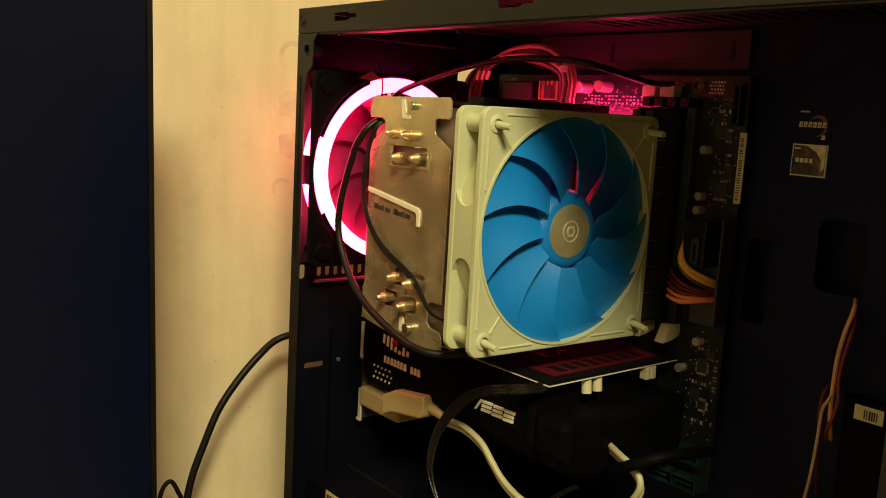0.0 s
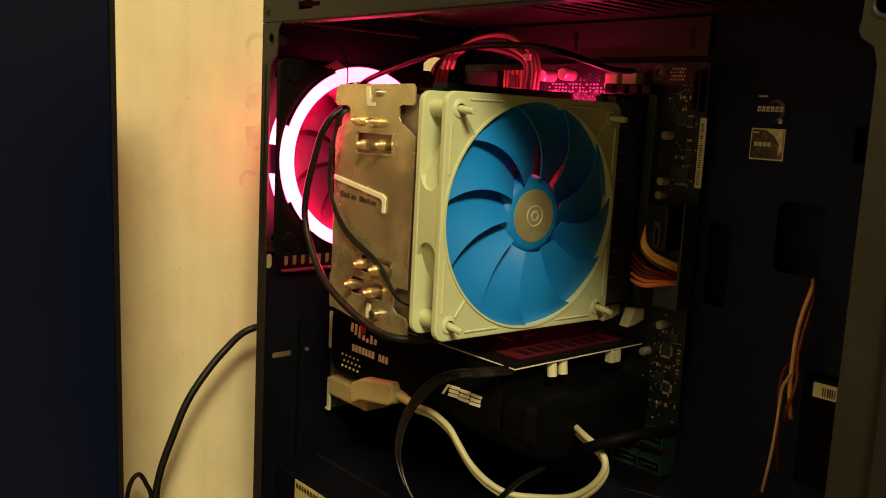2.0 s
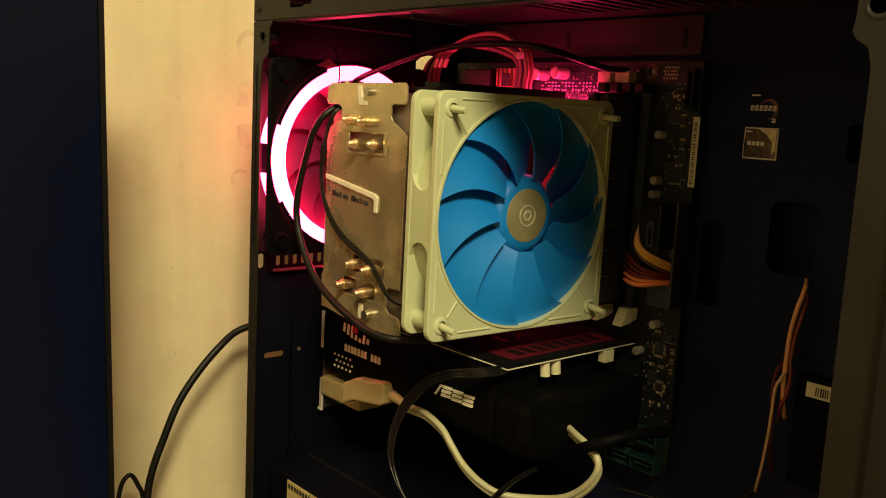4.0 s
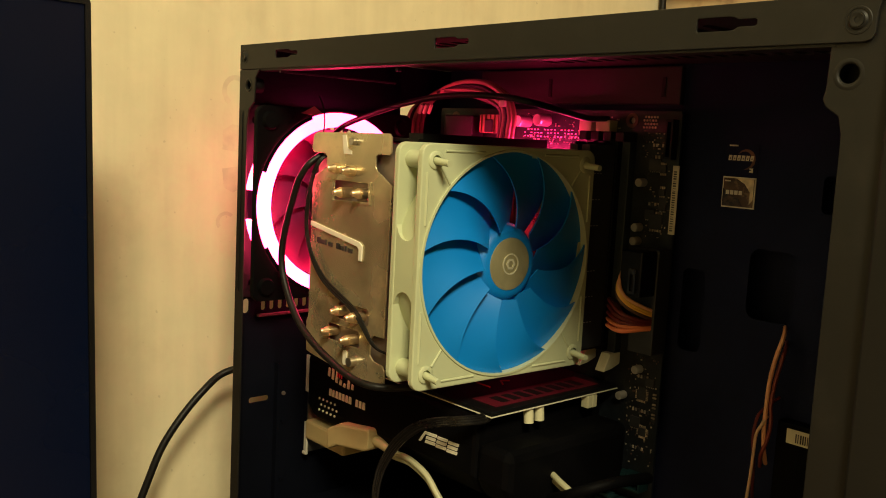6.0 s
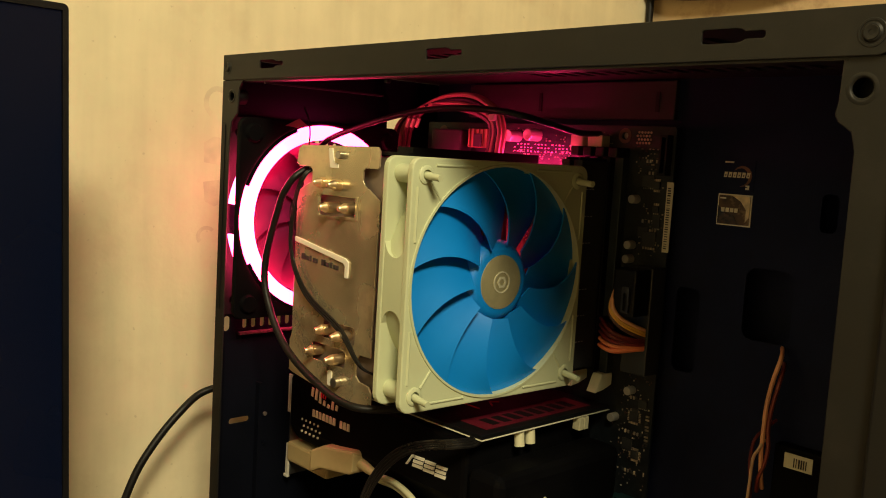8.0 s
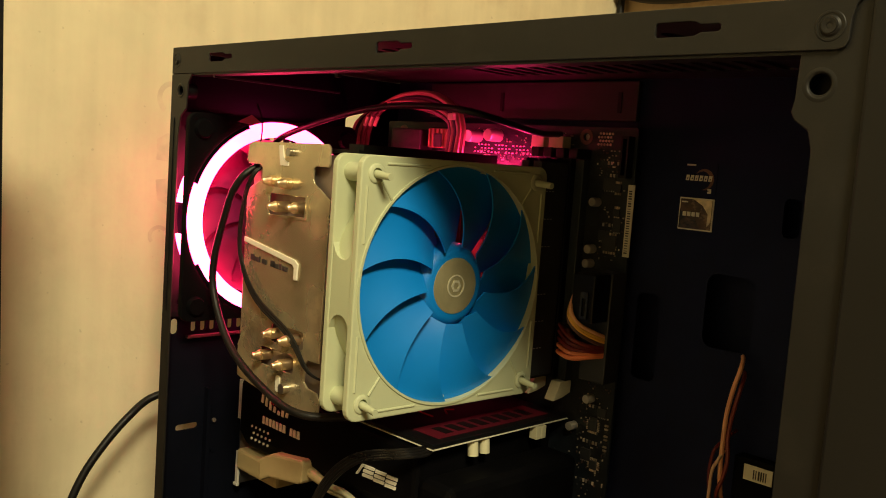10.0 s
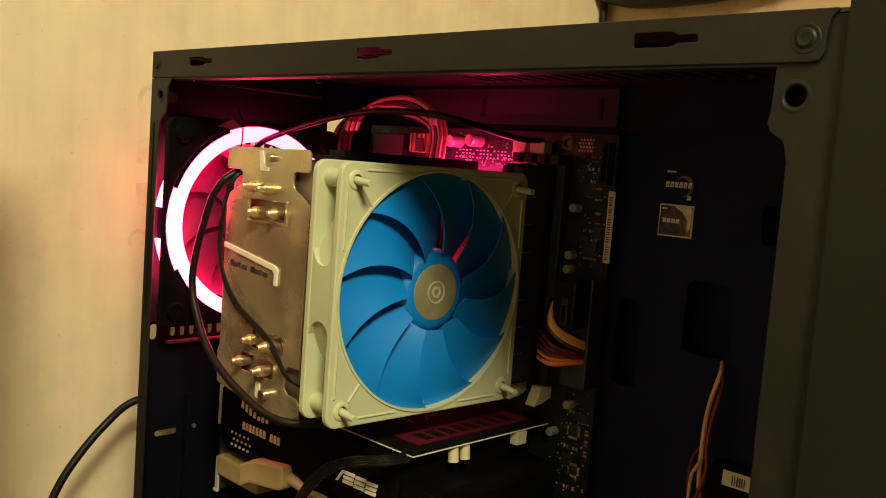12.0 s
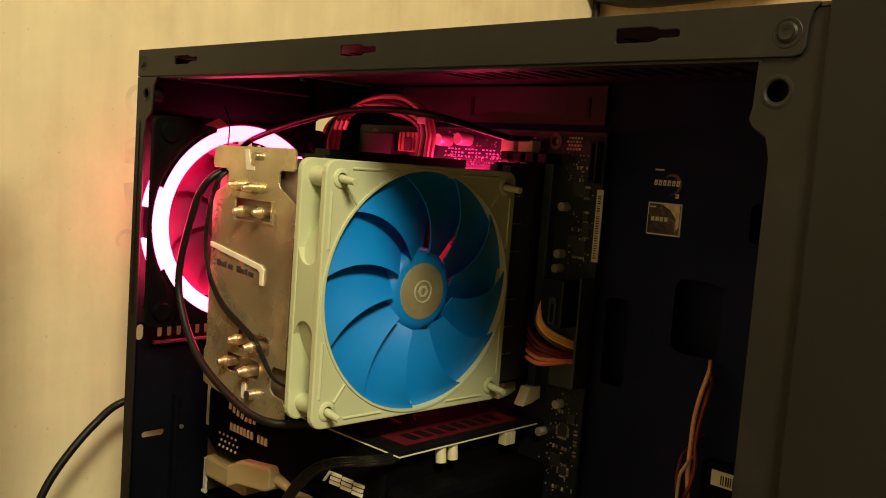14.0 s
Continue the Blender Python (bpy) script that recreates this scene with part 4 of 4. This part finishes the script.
path = [(0.104, 0.066, 0.1612), (0.111, 0.066, 0.1612), (0.124, 0.066, 0.1615), (0.1395, 0.066, 0.1570), (0.1495, 0.066, 0.149), (0.158, 0.068, 0.1400), (0.167, 0.074, 0.1310), (0.177, 0.082, 0.1255), (0.192, 0.093, 0.1260), (0.212, 0.095, 0.1335), (0.2265, 0.095, 0.1455), (0.2335, 0.095, 0.158), (0.2290, 0.096, 0.1655), (0.215, 0.099, 0.1690), (0.200, 0.106, 0.1695)]
part("strand", tube(path, 0.0019), IVORYCABLE, c, smooth=True)
part("strand", tube([(x - 0.0006, y + 0.0016, z - 0.0032) for x, y, z in path], 0.0019), IVORYCABLE, c, smooth=True)
part("cable_tie", tube([(0.166, 0.074, 0.110), (0.1755, 0.077, 0.124), (0.186, 0.081, 0.137), (0.197, 0.087, 0.147)], 0.0030, 8, flat=0.4), BLACK, c, "black cable tie", smooth=True)
part("sleeve", tube([(0.208, 0.100, 0.1575), (0.219, 0.094, 0.1635), (0.230, 0.091, 0.1700), (0.240, 0.096, 0.1755), (0.245, 0.112, 0.1770), (0.243, 0.140, 0.172)], 0.0032, 10), SHROUD, c, "black sleeve", smooth=True)

c = thing("loose_lead", "small pale plug on a thin black lead", "cable")
part("plug", box(0.1795, 0.1865, 0.099, 0.102, 0.1475, 0.1503), CAP, c, bevel=0.0005)
part("lead", tube([(0.186, 0.1005, 0.1490), (0.197, 0.100, 0.1515), (0.209, 0.100, 0.1575), (0.218, 0.096, 0.1630)], 0.0009, 8), RUBBER, c, smooth=True)

c = thing("black_ribbon_cable", "black multi-wire cable arching over the graphics card", "cable")
path = [(0.166, 0.094, 0.2028), (0.177, 0.079, 0.2028), (0.1835, 0.0665, 0.2030), (0.1805, 0.0555, 0.2030), (0.164, 0.05, 0.1985), (0.147, 0.05, 0.1905), (0.1315, 0.05, 0.1775), (0.1195, 0.05, 0.1610), (0.1140, 0.05, 0.146), (0.1145, 0.05, 0.131), (0.128, 0.05, 0.114), (0.152, 0.056, 0.099)]
for k in range(4):
    d = 0.0016 * (k - 1.5)
    part("wire", tube([(x + d * 0.9, y - abs(d) * 0.2, z - d * 0.55) for x, y, z in path], 0.00092, 8), RIBBON, c, smooth=True)

# ---- cables round the cooler ----
c = thing("fan_cable", "thick black cable looping in front of the cooler", "cable")
part("sheath", tube([(0.030, 0.085, 0.352), (0.050, 0.062, 0.349), (0.0575, 0.046, 0.3435), (0.0565, 0.034, 0.3365), (0.0525, 0.030, 0.329), (0.0465, 0.029, 0.318), (0.034, 0.029, 0.285), (0.036, 0.029, 0.262), (0.058, 0.028, 0.236), (0.094, 0.027, 0.2205), (0.131, 0.028, 0.2145), (0.15, 0.06, 0.214)], 0.0022), RUBBER, c, smooth=True)
c = thing("thin_wire", "hair-thin dark wire crossing the lit fan ring", "cable")
part("wire", tube([(0.020, 0.062, 0.378), (0.028, 0.060, 0.371), (0.036, 0.056, 0.362), (0.044, 0.050, 0.353)], 0.0005, 6), RUBBER, c, smooth=True)
c = thing("fan_lead", "thin flat black fan lead across the cooler plate", "cable")
for k in range(3):
    d = 0.0011 * (k - 1)
    part("wire", tube([(0.058 + d, 0.060, 0.348), (0.063 + d, 0.044, 0.342), (0.0625 + d, 0.035, 0.3365), (0.0565 + d, 0.033, 0.320), (0.055 + d, 0.033, 0.291), (0.072 + d, 0.033, 0.268 + d), (0.107 + d, 0.033, 0.252 + d), (0.126 + d, 0.033, 0.236), (0.133 + d, 0.042, 0.230)], 0.0007, 8), RUBBER, c, smooth=True)
c = thing("arching_cable", "black cable arching over the cooler to the board", "cable")
part("sheath", tube([(0.024, 0.07, 0.352), (0.030, 0.079, 0.361), (0.079, 0.08, 0.373), (0.123, 0.08, 0.379), (0.164, 0.08, 0.379), (0.190, 0.085, 0.3755), (0.175, 0.145, 0.371), (0.165, 0.18, 0.372)], 0.0018), RUBBER, c, smooth=True)
c = thing("processor_power_cable", "bundle of brown and black processor power wires", "cable")
for k in range(8):
    d, e = 0.0034 * (k % 4 - 1.5), 0.004 * (k // 4)
    part("wire", tube([(0.008 + d, 0.152 + e, 0.350), (0.014 + d, 0.150 + e, 0.372), (0.034 + d * 0.6, 0.150 + e, 0.385 + d * 0.3), (0.058 + d * 0.4, 0.150 + e, 0.389 - d * 0.6), (0.080, 0.152 + e, 0.388 - d), (0.097 - d * 0.5, 0.153 + e, 0.381 - d * 0.6), (0.1015 - d * 0.7, 0.154 + e, 0.372), (0.099 - d * 0.7, 0.156 + e, 0.362), (0.092 - d, 0.160 + e, 0.345)], 0.0019, 8), (W_DUN, RUBBER, W_DUN, W_BRO)[k % 4], c, smooth=True)
for k in range(3):
    part("wire_end", rod((0.0225 + 0.0052 * k, 0.1462, 0.3715), (0.0255 + 0.0052 * k, 0.1462, 0.3775), 0.0013, 10), NYLON, c, "pale crimped wire end", smooth=True)
part("tie", box(0.0995, 0.1045, 0.1485, 0.1515, 0.3770, 0.3812), PRINT, c, "pale cable tie", bevel=0.0006)

c = thing("main_power_cable", "bundle of orange, yellow and red power wires", "cable")
part("plug", box(0.2005, 0.2155, 0.157, 0.1725, 0.268, 0.295), BLACK, c, bevel=0.001)
for k in range(4):
    d = 0.0016 * k
    part("wire", tube([(0.1985, 0.172, 0.290 - d), (0.1990 - 0.3 * d, 0.162, 0.282 - d), (0.2015 - 0.2 * d, 0.156, 0.2735 - d), (0.2060, 0.158, 0.2665 - d), (0.2120, 0.166, 0.2615 - d), (0.2142, 0.175, 0.2585 - d), (0.2152, 0.184, 0.2575 - d)], 0.0013, 8), (W_PALE, W_YEL, W_YEL, W_BRO)[k], c, smooth=True)
for k in range(14):
    z0, zr, e = 0.2625 - 0.0013 * k, 0.2535 - 0.00045 * k, 0.0022 * (k % 3)
    part("wire", tube([(0.180 + e, 0.183, z0 - 0.003), (0.1845 + e, 0.172, z0 - 0.001), (0.1905 + e, 0.162 + e * 0.5, z0), (0.2025, 0.158 + e, 0.5 * (z0 + zr) - 0.001), (0.2120, 0.166 + e, zr), (0.2145, 0.176 + e * 0.5, zr), (0.2152, 0.184, zr)], 0.00115, 8), (W_RED, W_BRO, W_RUST, W_RED, W_RED, W_RUST, W_RED, W_ORA, W_RED, W_ORA, W_ORA, W_ORA, W_ORA, W_ORA)[k], c, smooth=True)
part("latch_clip", sheet(rect(0.2075, 0.2125, 0.2700, 0.2850, 0.0008, 2), [rect(0.2088, 0.2112, 0.2715, 0.2815, 0.0005, 2)], YP, 0.1555, 0.157), CHIP, c, "dark grey latch")

c = thing("drive_power_wires", "loose yellow, orange and dark red drive wires", "cable")
part("wire", tube([(0.2868, 0.1937, 0.2610), (0.2908, 0.186, 0.2605), (0.2930, 0.180, 0.2570), (0.2915, 0.177, 0.2460), (0.2895, 0.177, 0.2330), (0.2890, 0.177, 0.2190), (0.2890, 0.177, 0.2050), (0.2885, 0.180, 0.194), (0.286, 0.188, 0.184)], 0.0012, 8), W_PALE, c, "pale orange wire", smooth=True)
part("wire", tube([(0.2885, 0.1937, 0.2530), (0.2930, 0.185, 0.2525), (0.2945, 0.178, 0.2450), (0.2920, 0.178, 0.2320), (0.2910, 0.178, 0.2200), (0.2920, 0.178, 0.2100), (0.2905, 0.178, 0.2000), (0.2875, 0.179, 0.1915), (0.284, 0.186, 0.182)], 0.0011, 8), W_RUST, c, "dark rust red wire", smooth=True)
part("wire", tube([(0.2885, 0.192, 0.222), (0.2855, 0.178, 0.2150), (0.2840, 0.176, 0.2070), (0.2838, 0.176, 0.1980), (0.2850, 0.177, 0.186), (0.284, 0.180, 0.170), (0.281, 0.190, 0.150)], 0.0009, 8), W_RED, c, "dark red wire", smooth=True)
part("wire", tube([(0.2895, 0.1785, 0.214), (0.2885, 0.1745, 0.2090), (0.2860, 0.1745, 0.2030), (0.2852, 0.1750, 0.1900), (0.2845, 0.175, 0.176), (0.283, 0.175, 0.159), (0.278, 0.18, 0.14)], 0.0009, 8), W_WHT, c, "thin pale wire", smooth=True)
c = thing("thin_floor_cable", "thin black cable along the case floor", "cable")
part("sheath", tube([(0.20, 0.16, 0.118), (0.24, 0.175, 0.118), (0.262, 0.178, 0.124), (0.278, 0.18, 0.142)], 0.0013, 8), RUBBER, c, smooth=True)

# ---- stickers and drive ----
def swoosh(cu, cv, r0, r1, a0, a1):
    """A tapering arc, as an outline."""
    n = 10
    out = [(cu + r1 * math.cos(radians(a0 + (a1 - a0) * k / n)), cv + r1 * math.sin(radians(a0 + (a1 - a0) * k / n))) for k in range(n + 1)]
    return out + [(cu + (r0 + (r1 - r0) * abs(2 * k / n - 1) * 0.8) * math.cos(radians(a0 + (a1 - a0) * k / n)), cv + (r0 + (r1 - r0) * abs(2 * k / n - 1) * 0.8) * math.sin(radians(a0 + (a1 - a0) * k / n))) for k in range(n - 1, 0, -1)]


st = thing("processor_sticker", "square brown foil processor sticker with a pale border", "sticker")
part("foil", box(0.2412, 0.2618, 0.1932, 0.1937, 0.3237, 0.3413), PRINT, st, "pale border")
part("picture", box(0.2420, 0.2610, 0.1928, 0.1931, 0.3245, 0.3405), STICKGREY, st, "mottled brown foil")
part("pale_patch", sheet([(0.2500, 0.3405), (0.2610, 0.3405), (0.2610, 0.3290), (0.2588, 0.3262), (0.2590, 0.3330), (0.2555, 0.3375)], (), YP, 0.1925, 0.1928), FOILPALE, st)
part("dark_patch", sheet([(0.2420, 0.3245), (0.2545, 0.3245), (0.2520, 0.3290), (0.2470, 0.3300), (0.2420, 0.3345)], (), YP, 0.1925, 0.1928), STICKDARK, st)
for k in range(4):
    part("print_bar", box(0.2442 + 0.0027 * k, 0.2462 + 0.0027 * k, 0.1920, 0.1924, 0.3312, 0.3336), PRINT, st)
part("print_bar", box(0.2430, 0.2466, 0.1920, 0.1924, 0.3385, 0.3393), PRINT, st)
st = thing("processor_decal", "dark decal with pale lettering bars and a brown ring", "sticker")
part("foil", box(0.2425, 0.2618, 0.1934, 0.1938, 0.3435, 0.3605), TRAY, st)
part("brown_ring", sheet(swoosh(0.2545, 0.3515, 0.0034, 0.0058, -100, 150), (), YP, 0.1931, 0.1933), FOILBROWN, st, "brown printed ring")
for k in range(6):
    part("print_bar", sheet([(0.2436 + 0.0027 * k, 0.3506), (0.2455 + 0.0027 * k, 0.3506), (0.2459 + 0.0027 * k, 0.3536), (0.2440 + 0.0027 * k, 0.3536)], [[(0.2443 + 0.0027 * k, 0.3513), (0.2450 + 0.0027 * k, 0.3513), (0.2452 + 0.0027 * k, 0.3522), (0.2445 + 0.0027 * k, 0.3522)]], YP, 0.1927, 0.1930), PRINT, st)
part("print_bar", box(0.2436, 0.2490, 0.1929, 0.1932, 0.3586, 0.3595), PRINT, st)
part("print_bar", sheet([(0.2572, 0.3442), (0.2594, 0.3442), (0.2594, 0.3466), (0.2572, 0.3466), (0.2572, 0.3459), (0.2586, 0.3456), (0.2572, 0.3451)], (), YP, 0.1927, 0.1930), PRINT, st)
ssd = thing("solid_state_drive", "slim black drive with a white barcode label", "drive")
part("case", box(0.292, 0.362, 0.185, 0.1935, 0.150, 0.2115), SHROUD, ssd, bevel=0.001)
lab = part("label", box(0.2982, 0.3135, 0.1844, 0.1849, 0.2005, 0.2085), PAPER, ssd, "white barcode label")
for k in range(6):
    part("print_bar", box(0.3035 + 0.0013 * k, 0.3035 + 0.0013 * k + rng.uniform(0.0003, 0.0009), 0.1840, 0.1843, 0.2018, 0.2066), INK, lab)

# ---- power supply at the bottom ----
psu = thing("power_supply", "black power supply with a worn yellow label", "power supply")
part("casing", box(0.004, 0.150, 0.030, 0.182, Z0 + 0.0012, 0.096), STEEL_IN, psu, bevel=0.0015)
part("label", box(0.030, 0.082, 0.0293, 0.0299, 0.070, 0.0945), OLDPAPER, psu, "worn yellow label")
for k in range(14):
    part("print_bar", box(0.032 + 0.0034 * k, 0.0342 + 0.0034 * k, 0.0289, 0.0292, 0.0895, 0.0925), INK, psu)
part("edge_strip", box(0.006, 0.149, 0.0600, 0.0625, 0.0962, 0.0974), STEEL_GLOSS, psu)
